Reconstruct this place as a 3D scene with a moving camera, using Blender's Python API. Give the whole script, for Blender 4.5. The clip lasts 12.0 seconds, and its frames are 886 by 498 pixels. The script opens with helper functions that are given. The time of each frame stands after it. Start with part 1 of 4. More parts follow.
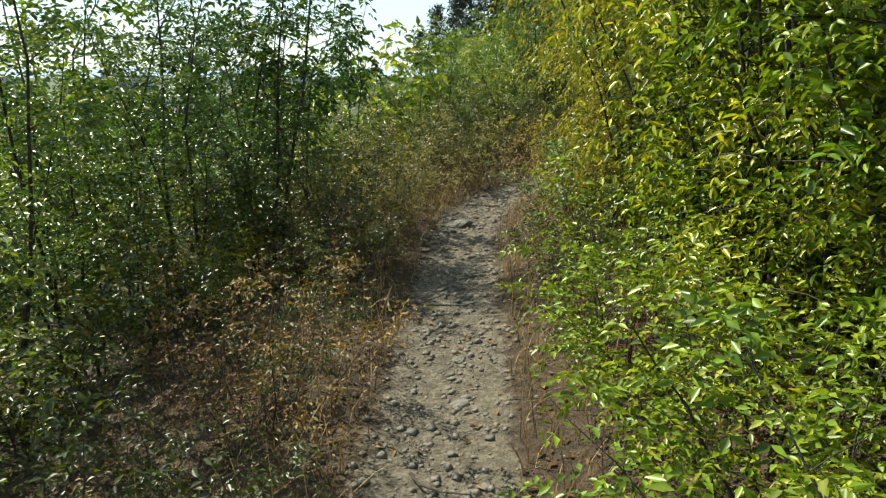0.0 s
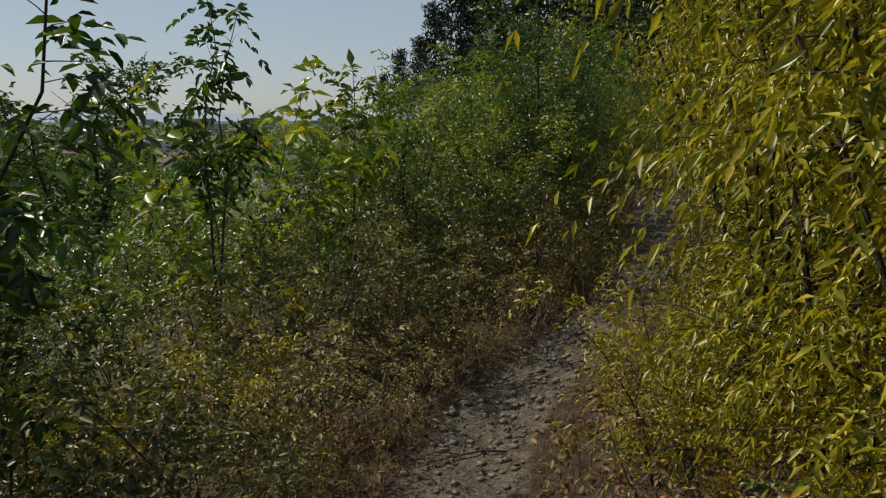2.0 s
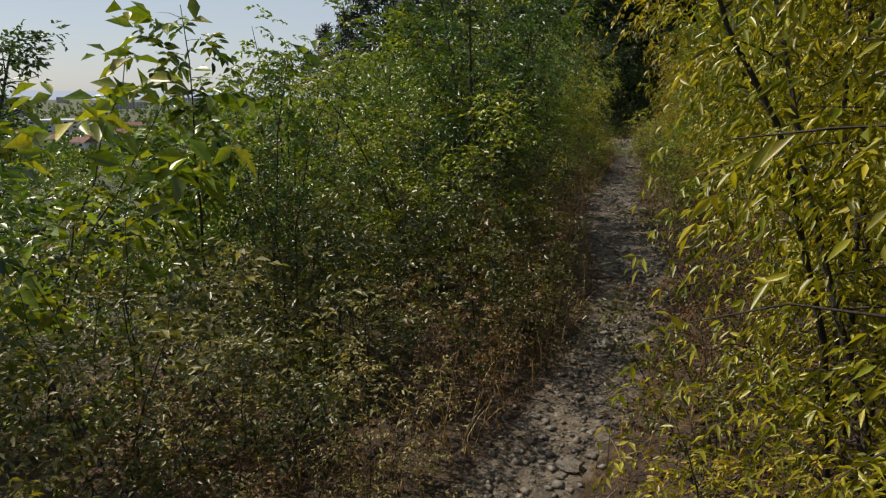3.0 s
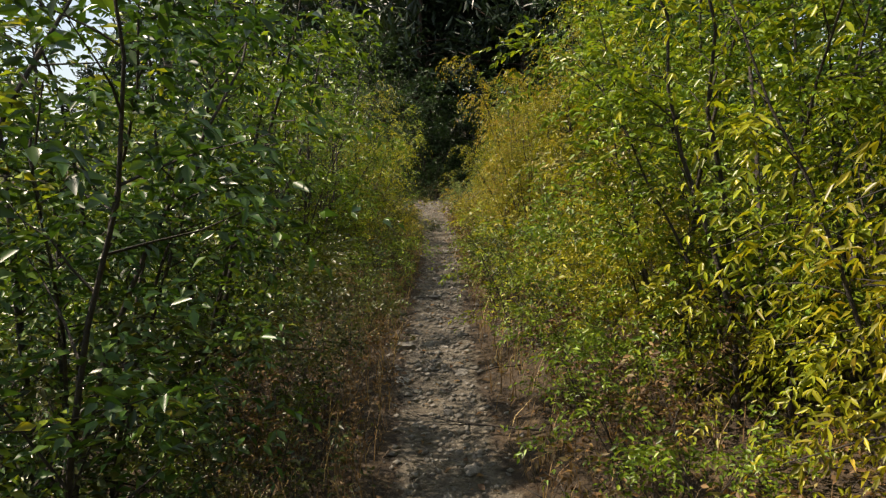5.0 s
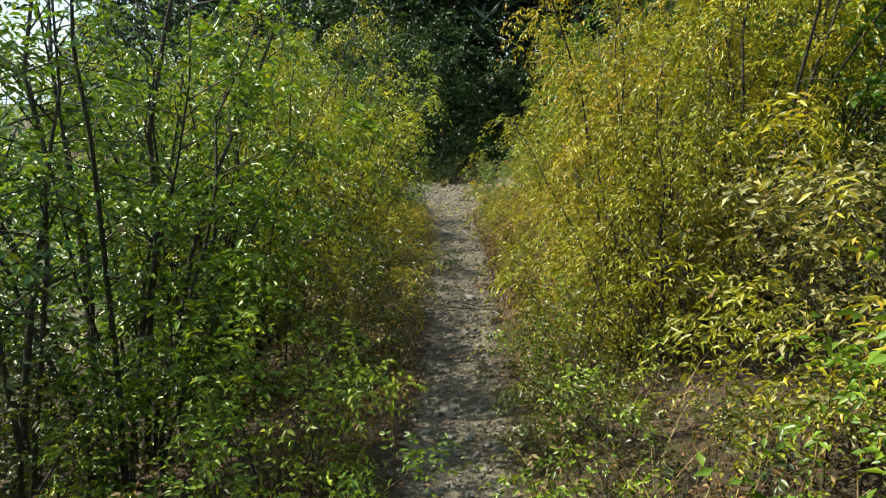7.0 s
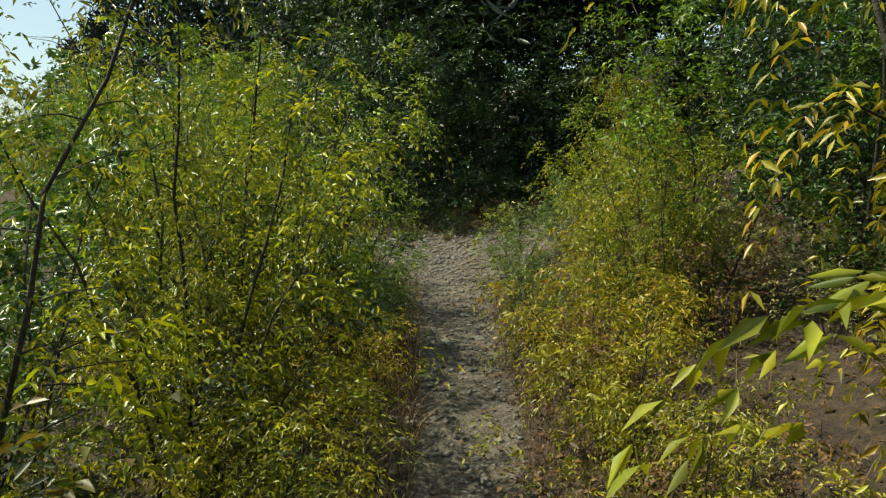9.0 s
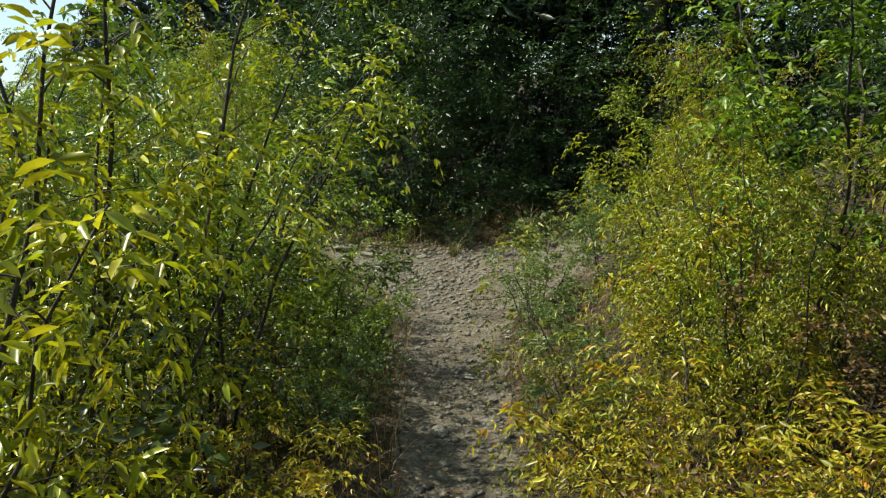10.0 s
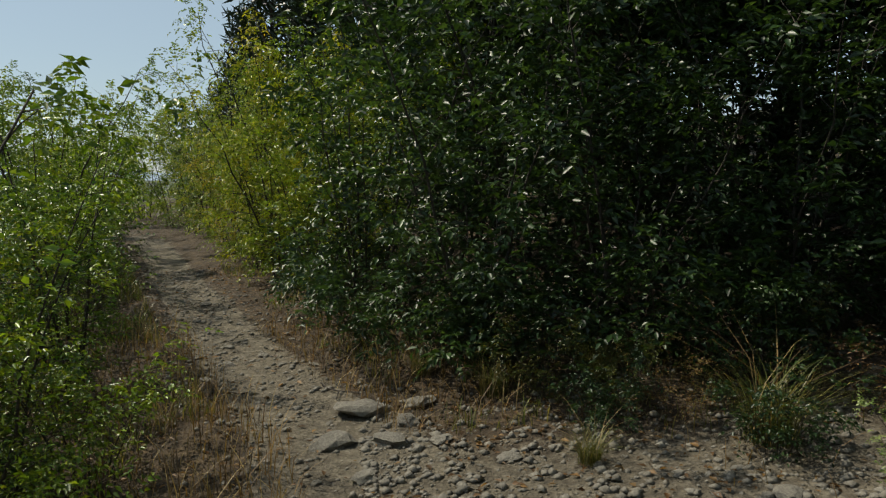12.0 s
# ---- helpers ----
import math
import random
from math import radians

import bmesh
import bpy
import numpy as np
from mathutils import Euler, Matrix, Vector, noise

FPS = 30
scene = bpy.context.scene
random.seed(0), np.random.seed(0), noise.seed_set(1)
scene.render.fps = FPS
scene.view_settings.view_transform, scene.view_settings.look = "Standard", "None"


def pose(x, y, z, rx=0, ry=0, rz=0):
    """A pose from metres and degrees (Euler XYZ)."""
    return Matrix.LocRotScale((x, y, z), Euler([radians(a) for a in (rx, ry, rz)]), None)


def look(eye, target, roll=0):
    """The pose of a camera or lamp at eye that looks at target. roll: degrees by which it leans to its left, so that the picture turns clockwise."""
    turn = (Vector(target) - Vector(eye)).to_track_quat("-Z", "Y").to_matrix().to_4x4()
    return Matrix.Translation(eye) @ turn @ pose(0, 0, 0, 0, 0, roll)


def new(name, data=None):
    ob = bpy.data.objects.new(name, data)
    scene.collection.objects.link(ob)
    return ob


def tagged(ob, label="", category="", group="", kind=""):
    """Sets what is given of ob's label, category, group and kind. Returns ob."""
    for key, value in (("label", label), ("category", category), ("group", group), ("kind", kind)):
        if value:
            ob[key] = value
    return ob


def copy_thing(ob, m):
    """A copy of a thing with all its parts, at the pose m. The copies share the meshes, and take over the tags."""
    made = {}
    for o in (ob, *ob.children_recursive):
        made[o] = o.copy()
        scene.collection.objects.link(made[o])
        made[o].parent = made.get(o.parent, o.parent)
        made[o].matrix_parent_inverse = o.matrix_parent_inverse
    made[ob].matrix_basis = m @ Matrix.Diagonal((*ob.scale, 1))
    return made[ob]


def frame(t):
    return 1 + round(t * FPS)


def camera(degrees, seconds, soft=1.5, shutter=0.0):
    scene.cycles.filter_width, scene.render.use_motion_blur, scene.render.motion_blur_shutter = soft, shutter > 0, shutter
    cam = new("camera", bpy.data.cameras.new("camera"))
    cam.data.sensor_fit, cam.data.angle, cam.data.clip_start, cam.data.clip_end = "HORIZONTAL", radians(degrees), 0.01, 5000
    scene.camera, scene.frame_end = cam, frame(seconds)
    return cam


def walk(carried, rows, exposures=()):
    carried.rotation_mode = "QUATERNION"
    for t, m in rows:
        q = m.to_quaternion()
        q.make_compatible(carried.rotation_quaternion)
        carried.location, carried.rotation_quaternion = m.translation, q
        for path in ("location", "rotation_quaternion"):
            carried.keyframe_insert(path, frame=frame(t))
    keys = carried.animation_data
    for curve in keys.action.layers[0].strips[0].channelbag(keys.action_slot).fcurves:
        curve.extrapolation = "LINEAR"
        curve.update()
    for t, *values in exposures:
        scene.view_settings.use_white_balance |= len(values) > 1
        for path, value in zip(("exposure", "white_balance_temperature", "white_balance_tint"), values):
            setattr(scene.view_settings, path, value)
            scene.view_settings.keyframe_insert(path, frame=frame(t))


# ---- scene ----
cam = camera(64.0, 12.0, soft=1.25)
PATH = [
    (0.0, 0.012, 0.682, 1.461, 75.88, 0.00, -0.08),
    (0.5, 0.018, 2.000, 1.481, 80.01, 0.10, -0.69),
    (1.0, 0.059, 3.032, 1.550, 81.98, 0.20, -1.76),
    (1.5, 0.071, 3.977, 1.598, 80.44, 0.20, -2.17),
    (2.0, 0.161, 4.790, 1.655, 79.28, 0.10, -2.81),
    (2.5, 0.291, 5.720, 1.663, 78.41, 0.10, -4.31),
    (3.0, 0.487, 6.637, 1.650, 77.64, -0.10, -8.26),
    (3.5, 0.630, 7.480, 1.670, 75.60, -0.80, -16.50),
    (4.5, 1.280, 9.250, 1.800, 79.30, -0.40, -22.00),
    (5.5, 2.280, 11.100, 1.920, 82.10, 0.03, -25.00),
    (6.0, 2.657, 12.072, 1.872, 79.90, -0.61, -23.70),
    (6.5, 3.132, 13.107, 1.878, 78.00, -1.15, -23.94),
    (7.0, 3.537, 14.114, 1.896, 78.42, -0.88, -21.85),
    (7.5, 3.955, 15.114, 1.920, 79.03, -0.85, -20.85),
    (9.5, 5.450, 18.450, 1.880, 80.20, 0.18, -20.82),
    (10.0, 5.849, 19.308, 1.850, 79.70, -0.23, -19.64),
    (10.5, 6.292, 20.313, 1.794, 79.51, 0.03, -18.67),
    (11.0, 6.716, 21.433, 1.679, 82.22, 2.09, -17.29),
    (11.5, 7.130, 22.511, 1.637, 85.07, 2.71, -14.15),
    (12.0, 7.546, 23.660, 1.664, 84.07, -0.24, -7.48),
]
walk(cam, [(t, pose(x, y, z, rx, ry, rz)) for t, x, y, z, rx, ry, rz in PATH],
     exposures=[(0.0, 0.9, 6600, 4), (0.5, 0.15, 6600, 3), (1.0, -0.15, 6900, 9), (1.5, -0.45, 6700, 14), (2.5, -0.25, 6800, 16), (3.5, 0.15, 7000, 22),
                (5.5, 0.72, 7200, 15), (6.5, 1.0, 6700, 7), (7.5, 1.05, 6500, 2), (9.5, 0.35, 6700, 2), (10.5, 0.95, 6400, 3), (11.5, 0.5, 6700, 10), (12.0, -0.1, 6700, 8)])

# ---- light ----
SUN_BEARING, SUN_HEIGHT = 58.0, 51.0     # degrees to the left of +y, degrees above the horizon
world = bpy.data.worlds.new("sky")
scene.world = world
world.use_nodes = True
wn = world.node_tree
sky = wn.nodes.new("ShaderNodeTexSky")
sky.sky_type, sky.sun_disc = "NISHITA", False
sky.sun_elevation, sky.sun_rotation = radians(SUN_HEIGHT), radians(-SUN_BEARING)
sky.dust_density, sky.air_density, sky.ozone_density = 0.5, 1.0, 4.0
back = wn.nodes["Background"]
veil = wn.nodes.new("ShaderNodeMix")          # thin white haze over the whole sky
veil.data_type = "RGBA"
veil.inputs[0].default_value = 0.5
veil.inputs[7].default_value = (6.3, 7.6, 8.2, 1)
wn.links.new(sky.outputs[0], veil.inputs[6])
wn.links.new(veil.outputs[2], back.inputs[0])
back.inputs[1].default_value = 0.092
sun = new("sun", bpy.data.lights.new("sun", "SUN"))
sun.data.energy, sun.data.angle, sun.data.color = 5.0, radians(0.6), (1.0, 0.93, 0.78)
sb, sh = radians(SUN_BEARING), radians(SUN_HEIGHT)
sun.matrix_world = look((-math.sin(sb) * math.cos(sh) * 60, math.cos(sb) * math.cos(sh) * 60, math.sin(sh) * 60), (0, 0, 0))

# ---- materials ----


def nodes_of(name):
    m = bpy.data.materials.new(name)
    m.use_nodes = True
    nt = m.node_tree
    nt.nodes.clear()
    return m, nt, nt.nodes.new("ShaderNodeOutputMaterial")


def node(nt, kind, **values):
    n = nt.nodes.new(kind)
    for k, v in values.items():
        n.inputs[k.replace("_", " ")].default_value = v
    return n


def ramp(nt, fac, stops):
    n = nt.nodes.new("ShaderNodeValToRGB")
    while len(n.color_ramp.elements) < len(stops):
        n.color_ramp.elements.new(0.5)
    for e, (p, c) in zip(n.color_ramp.elements, stops):
        e.position, e.color = p, (*c, 1)
    nt.links.new(fac, n.inputs[0])
    return n


def noise_tex(nt, scale, detail=4.0, rough=0.6):
    co = nt.nodes.new("ShaderNodeTexCoord")
    n = node(nt, "ShaderNodeTexNoise", Scale=scale, Detail=detail, Roughness=rough)
    nt.links.new(co.outputs["Object"], n.inputs["Vector"])
    return n


def mixed(nt, fac, a, b, how="MIX"):
    n = nt.nodes.new("ShaderNodeMix")
    n.data_type, n.blend_type = "RGBA", how
    for sock, v in ((n.inputs[0], fac), (n.inputs[6], a), (n.inputs[7], b)):
        if isinstance(v, (int, float)):
            sock.default_value = v
        elif isinstance(v, tuple):
            sock.default_value = (*v, 1)
        else:
            nt.links.new(v, sock)
    return n.outputs[2]


def leaf_material(name, stops, through_light=0.33, rough=0.45, spread=0.55):
    """Leaf blades: a colour for each leaf, shifted for each plant, thin enough to let light through."""
    m, nt, out = nodes_of(name)
    geo, info = nt.nodes.new("ShaderNodeNewGeometry"), nt.nodes.new("ShaderNodeObjectInfo")
    mix = nt.nodes.new("ShaderNodeMath")
    mix.operation = "MULTIPLY"
    nt.links.new(geo.outputs["Random Per Island"], mix.inputs[0])
    mix.inputs[1].default_value = spread
    add = nt.nodes.new("ShaderNodeMath")
    add.operation, add.inputs[1].default_value = "MULTIPLY_ADD", 1 - spread
    nt.links.new(info.outputs["Random"], add.inputs[0])
    nt.links.new(mix.outputs[0], add.inputs[2])
    base = ramp(nt, add.outputs[0], stops).outputs[0]
    stir, part_ = nt.nodes.new("ShaderNodeMath"), nt.nodes.new("ShaderNodeMath")
    stir.operation, stir.inputs[1].default_value, part_.operation = "MULTIPLY", 37.3, "FRACT"
    nt.links.new(geo.outputs["Random Per Island"], stir.inputs[0])
    nt.links.new(stir.outputs[0], part_.inputs[0])
    base = mixed(nt, 1.0, base, ramp(nt, part_.outputs[0], [(0.0, (0.45, 0.48, 0.5)), (0.6, (1.0, 1.0, 1.0)), (1.0, (1.45, 1.45, 1.4))]).outputs[0], "MULTIPLY")
    blot = noise_tex(nt, 35.0, 3.0)
    mottle = ramp(nt, blot.outputs["Fac"], [(0.3, (0.72, 0.72, 0.68)), (0.7, (1.18, 1.15, 1.05))]).outputs[0]
    colour = mixed(nt, 1.0, base, mottle, "MULTIPLY")
    p = node(nt, "ShaderNodeBsdfPrincipled", Roughness=rough * 0.8)
    p.inputs["Specular IOR Level"].default_value = 0.42
    nt.links.new(colour, p.inputs["Base Color"])
    tr = nt.nodes.new("ShaderNodeBsdfTranslucent")
    nt.links.new(mixed(nt, 1.0, colour, (1.35, 1.3, 0.65), "MULTIPLY"), tr.inputs["Color"])
    ms = nt.nodes.new("ShaderNodeMixShader")
    ms.inputs[0].default_value = through_light
    nt.links.new(p.outputs[0], ms.inputs[1])
    nt.links.new(tr.outputs[0], ms.inputs[2])
    nt.links.new(ms.outputs[0], out.inputs[0])
    return m


def rough_material(name, dark, light, scale, bump=0.5, rough=0.85, fine=6.0):
    """A weathered opaque surface: two scales of colour and a relief."""
    m, nt, out = nodes_of(name)
    big, small = noise_tex(nt, scale, 6.0), noise_tex(nt, scale * fine, 5.0)
    info = nt.nodes.new("ShaderNodeObjectInfo")
    c = ramp(nt, big.outputs["Fac"], [(0.32, dark), (0.7, light)]).outputs[0]
    g = ramp(nt, small.outputs["Fac"], [(0.3, (0.65, 0.65, 0.65)), (0.7, (1.2, 1.2, 1.2))]).outputs[0]
    c = mixed(nt, 1.0, c, g, "MULTIPLY")
    r = ramp(nt, info.outputs["Random"], [(0.0, (0.8, 0.79, 0.78)), (1.0, (1.15, 1.15, 1.15))]).outputs[0]
    c = mixed(nt, 1.0, c, r, "MULTIPLY")
    p = node(nt, "ShaderNodeBsdfPrincipled", Roughness=rough)
    nt.links.new(c, p.inputs["Base Color"])
    b = node(nt, "ShaderNodeBump", Strength=bump, Distance=0.02)
    nt.links.new(small.outputs["Fac"], b.inputs["Height"])
    nt.links.new(b.outputs[0], p.inputs["Normal"])
    nt.links.new(p.outputs[0], out.inputs[0])
    return m


def ground_material():
    """Stony trail where the ground is trodden bare, leaf mould and dry thatch beside it."""
    m, nt, out = nodes_of("ground")
    att = nt.nodes.new("ShaderNodeAttribute")
    att.attribute_name = "bare"
    n1, n2, n3 = noise_tex(nt, 1.3, 6.0), noise_tex(nt, 14.0, 6.0), noise_tex(nt, 70.0, 4.0)
    vor = node(nt, "ShaderNodeTexVoronoi", Scale=38.0)
    co = nt.nodes.new("ShaderNodeTexCoord")
    nt.links.new(co.outputs["Object"], vor.inputs["Vector"])
    dirt = ramp(nt, n2.outputs["Fac"], [(0.28, (0.09, 0.075, 0.055)), (0.5, (0.17, 0.148, 0.112)), (0.75, (0.28, 0.25, 0.20))]).outputs[0]
    grit = ramp(nt, vor.outputs["Distance"], [(0.05, (1.25, 1.24, 1.2)), (0.5, (0.72, 0.7, 0.66))]).outputs[0]
    dirt = mixed(nt, 0.8, dirt, grit, "MULTIPLY")
    mould = ramp(nt, n2.outputs["Fac"], [(0.3, (0.025, 0.018, 0.010)), (0.55, (0.075, 0.05, 0.027)), (0.75, (0.15, 0.105, 0.055))]).outputs[0]
    edge = nt.nodes.new("ShaderNodeMath")
    edge.operation, edge.inputs[1].default_value = "MULTIPLY_ADD", 0.9
    nt.links.new(n2.outputs["Fac"], edge.inputs[0])
    nt.links.new(att.outputs["Fac"], edge.inputs[2])
    mask = ramp(nt, edge.outputs[0], [(0.75, (0, 0, 0)), (1.05, (1, 1, 1))]).outputs[0]
    c = mixed(nt, mask, mould, dirt)
    wide = ramp(nt, n1.outputs["Fac"], [(0.3, (0.72, 0.7, 0.68)), (0.7, (1.15, 1.15, 1.12))]).outputs[0]
    c = mixed(nt, 1.0, c, wide, "MULTIPLY")
    fine = ramp(nt, n3.outputs["Fac"], [(0.3, (0.75, 0.75, 0.75)), (0.7, (1.2, 1.2, 1.2))]).outputs[0]
    c = mixed(nt, 1.0, c, fine, "MULTIPLY")
    lea = nt.nodes.new("ShaderNodeAttribute")
    lea.attribute_name = "meadow"
    field = ramp(nt, noise_tex(nt, 0.05, 9.0, 0.72).outputs["Fac"], [(0.35, (0.035, 0.05, 0.022)), (0.55, (0.07, 0.085, 0.04)), (0.75, (0.13, 0.125, 0.08))]).outputs[0]
    c = mixed(nt, lea.outputs["Fac"], c, field)
    p = node(nt, "ShaderNodeBsdfPrincipled", Roughness=0.95)
    nt.links.new(c, p.inputs["Base Color"])
    b = node(nt, "ShaderNodeBump", Strength=0.9, Distance=0.025)
    nt.links.new(n3.outputs["Fac"], b.inputs["Height"])
    b2 = node(nt, "ShaderNodeBump", Strength=0.8, Distance=0.06)
    nt.links.new(n2.outputs["Fac"], b2.inputs["Height"])
    nt.links.new(b.outputs[0], b2.inputs["Normal"])
    nt.links.new(b2.outputs[0], p.inputs["Normal"])
    nt.links.new(p.outputs[0], out.inputs[0])
    return m


GREEN = leaf_material("green_leaves", [(0.0, (0.024, 0.065, 0.012)), (0.4, (0.05, 0.115, 0.018)), (0.7, (0.10, 0.17, 0.025)), (1.0, (0.24, 0.25, 0.035))], 0.27, 0.42)
LIME = leaf_material("lime_leaves", [(0.0, (0.06, 0.13, 0.014)), (0.4, (0.14, 0.23, 0.02)), (0.8, (0.24, 0.30, 0.025)), (1.0, (0.38, 0.33, 0.03))])
YELLOW = leaf_material("yellow_leaves", [(0.0, (0.12, 0.17, 0.015)), (0.35, (0.25, 0.26, 0.02)), (0.75, (0.38, 0.33, 0.025)), (0.94, (0.42, 0.26, 0.03)), (1.0, (0.36, 0.12, 0.025))])
GREY = leaf_material("greyish_leaves", [(0.0, (0.07, 0.12, 0.035)), (0.5, (0.14, 0.21, 0.06)), (1.0, (0.26, 0.30, 0.11))], 0.3)
OLIVE = leaf_material("olive_leaves", [(0.0, (0.022, 0.045, 0.010)), (0.5, (0.06, 0.08, 0.016)), (0.85, (0.13, 0.125, 0.025)), (1.0, (0.20, 0.12, 0.035))], 0.3)
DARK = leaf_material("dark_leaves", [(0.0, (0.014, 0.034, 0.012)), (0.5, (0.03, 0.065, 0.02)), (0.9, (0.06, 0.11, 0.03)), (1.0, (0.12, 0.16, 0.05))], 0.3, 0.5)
NEEDLE = leaf_material("pine_needles", [(0.0, (0.012, 0.026, 0.012)), (0.6, (0.022, 0.042, 0.018)), (1.0, (0.04, 0.06, 0.022))], 0.1, 0.5)
DRY = leaf_material("dry_leaves", [(0.0, (0.06, 0.03, 0.014)), (0.4, (0.14, 0.075, 0.03)), (0.75, (0.22, 0.13, 0.05)), (1.0, (0.20, 0.19, 0.05))], 0.25, 0.7)
STRAW = leaf_material("straw", [(0.0, (0.10, 0.055, 0.028)), (0.5, (0.22, 0.14, 0.06)), (1.0, (0.38, 0.29, 0.13))], 0.25, 0.7, 0.9)
GOLD = leaf_material("golden_leaves", [(0.0, (0.12, 0.20, 0.015)), (0.4, (0.26, 0.31, 0.02)), (0.85, (0.40, 0.38, 0.025)), (1.0, (0.46, 0.24, 0.03))], 0.36, 0.4)
PALE = leaf_material("pale_leaves", [(0.0, (0.09, 0.10, 0.03)), (0.45, (0.20, 0.20, 0.07)), (0.8, (0.32, 0.28, 0.11)), (1.0, (0.30, 0.18, 0.07))], 0.3, 0.6)
TUSSOCK = leaf_material("tussock_blades", [(0.0, (0.05, 0.07, 0.015)), (0.6, (0.13, 0.14, 0.03)), (1.0, (0.36, 0.30, 0.13))], 0.3, 0.5, 0.9)
BARK = rough_material("bark", (0.02, 0.016, 0.012), (0.07, 0.055, 0.04), 14.0)
PINE_BARK = rough_material("pine_bark", (0.03, 0.018, 0.012), (0.10, 0.06, 0.04), 6.0, 0.9)
STONE = rough_material("stone", (0.13, 0.12, 0.10), (0.30, 0.28, 0.235), 9.0, 0.6)
GROUND = ground_material()
PLASTER = rough_material("plaster", (0.50, 0.48, 0.45), (0.66, 0.64, 0.60), 0.2, 0.1)
ROOF_TILE = rough_material("roof_tile", (0.13, 0.065, 0.045), (0.20, 0.10, 0.07), 0.5, 0.2)
ROOF_SHEET = rough_material("roof_sheet", (0.50, 0.52, 0.54), (0.68, 0.70, 0.72), 0.2, 0.1, 0.5)
CONCRETE = rough_material("concrete", (0.30, 0.30, 0.29), (0.44, 0.43, 0.41), 0.2, 0.1)
GLASS = rough_material("dark_glass", (0.03, 0.035, 0.04), (0.06, 0.065, 0.07), 1.0, 0.0, 0.15)

# ---- the lie of the land ----
# the trail's middle: y, x, height
TRAIL = np.array([(-12, -0.6, -0.5), (-6, -0.2, -0.25), (0, -0.10, 0.0), (3.6, 0.03, 0.06), (6.0, 0.14, 0.12), (7.2, 0.27, 0.14), (8.3, 0.6, 0.16), (9.0, 1.1, 0.2), (9.9, 1.82, 0.3), (11.1, 2.52, 0.45),
                  (13.0, 3.05, 0.5),
                  (15, 3.9, 0.5), (18.45, 5.45, 0.34), (21.5, 6.75, 0.28), (24.5, 7.75, 0.28), (27.0, 7.6, 0.3), (29.5, 6.55, 0.34),
                  (32.5, 5.5, 0.36), (38.2, 3.7, 0.36), (42, 1.6, 0.3), (48, -1.2, 0.3), (80, -2.5, 0.6), (160, -4.0, 1.0)])


def smooth_line(k):
    """Column k of the trail against y, rounded off."""
    y = np.arange(-14, 162, 0.25)
    v = np.interp(y, TRAIL[:, 0], TRAIL[:, k])
    w = np.hanning(9)
    v = np.convolve(np.pad(v, 4, mode="edge"), w / w.sum(), mode="valid")
    return y, v


LINE_Y, LINE_X = smooth_line(1)
_, LINE_Z = smooth_line(2)


def trail_x(y):
    return np.interp(y, LINE_Y, LINE_X)


def ease(a, b, v):
    s = np.clip((v - a) / (b - a), 0, 1)
    return s * s * (3 - 2 * s)


def waves(x, y):
    """Small unevenness of the ground, a few centimetres."""
    return (0.035 * np.sin(1.9 * x + 0.7 * y) * np.sin(1.3 * y - 0.4 * x + 1) + 0.02 * np.sin(4.7 * x - 2.1 * y) * np.sin(3.9 * y + 1.7 * x)
            + 0.010 * np.sin(11.0 * x + 5.0 * y) * np.sin(9.0 * y - 7.0 * x))


def height(x, y):
    """Height of the ground: the trail runs level along a slope that rises to its right and falls to its left."""
    x, y = np.asarray(x, float), np.asarray(y, float)
    d = x - trail_x(y)
    z = np.interp(y, LINE_Y, LINE_Z)
    left, right = np.clip(-d - 0.45, 0, None), np.clip(d - 0.45, 0, None)
    fall = -0.20 * np.clip(left, 0, 4) - 0.33 * np.clip(left - 4, 0, None)
    steep = 1 - 0.7 * ease(24.8, 26.6, y) * (1 - ease(44, 60, y) * 0.3)
    rise = 0.22 * steep * np.clip(right, 0, 3) + 0.30 * steep * np.clip(right - 3, 0, 45) + 0.05 * np.clip(right - 48, 0, 60)
    rise = rise + 0.3 * ease(0.6, 1.8, d) * ease(22.0, 23.6, y) * (1 - ease(24.6, 26.0, y))
    far = 1 - ease(110, 320, np.hypot(x, y))
    z = z + np.where(d < 0, fall, rise) + waves(x, y) * np.where(np.abs(d) < 0.45, 0.5, 1.0)
    z = z - 0.05 * np.exp(-(d / 0.4) ** 2)
    z = np.where(z < -24, -24 - 6 * (1 - np.exp((z + 24) / 6)), z)
    return z * far + (1 - far) * -30


def bare(x, y):
    """How bare the ground is trodden, 0 to 1."""
    d = x - trail_x(y)
    half = np.interp(y, [0, 4, 6, 9, 16, 19, 22, 25, 26.5, 28.0, 32, 40], [0.26, 0.24, 0.2, 0.2, 0.18, 0.19, 0.27, 0.42, 0.5, 0.32, 0.26, 0.2])
    b = 1 - ease(half - 0.12, half + 0.18, np.abs(d))
    scree = (1 - ease(0.6, 2.0, np.abs(y - 25.6 - 0.1 * d))) * (d > 0) * (1 - ease(1.5, 4.5, d))
    return np.maximum(b, scree * 0.85)


# ---- meshes ----


def tri_mesh(name, verts, tris):
    me = bpy.data.meshes.new(name)
    verts, tris = np.asarray(verts, np.float32), np.asarray(tris, np.int32)
    me.vertices.add(len(verts))
    me.vertices.foreach_set("co", verts.ravel())
    me.loops.add(tris.size)
    me.loops.foreach_set("vertex_index", tris.ravel())
    me.polygons.add(len(tris))
    me.polygons.foreach_set("loop_start", np.arange(0, tris.size, 3, dtype=np.int32))
    me.update(calc_edges=True)
    me.validate()
    return me


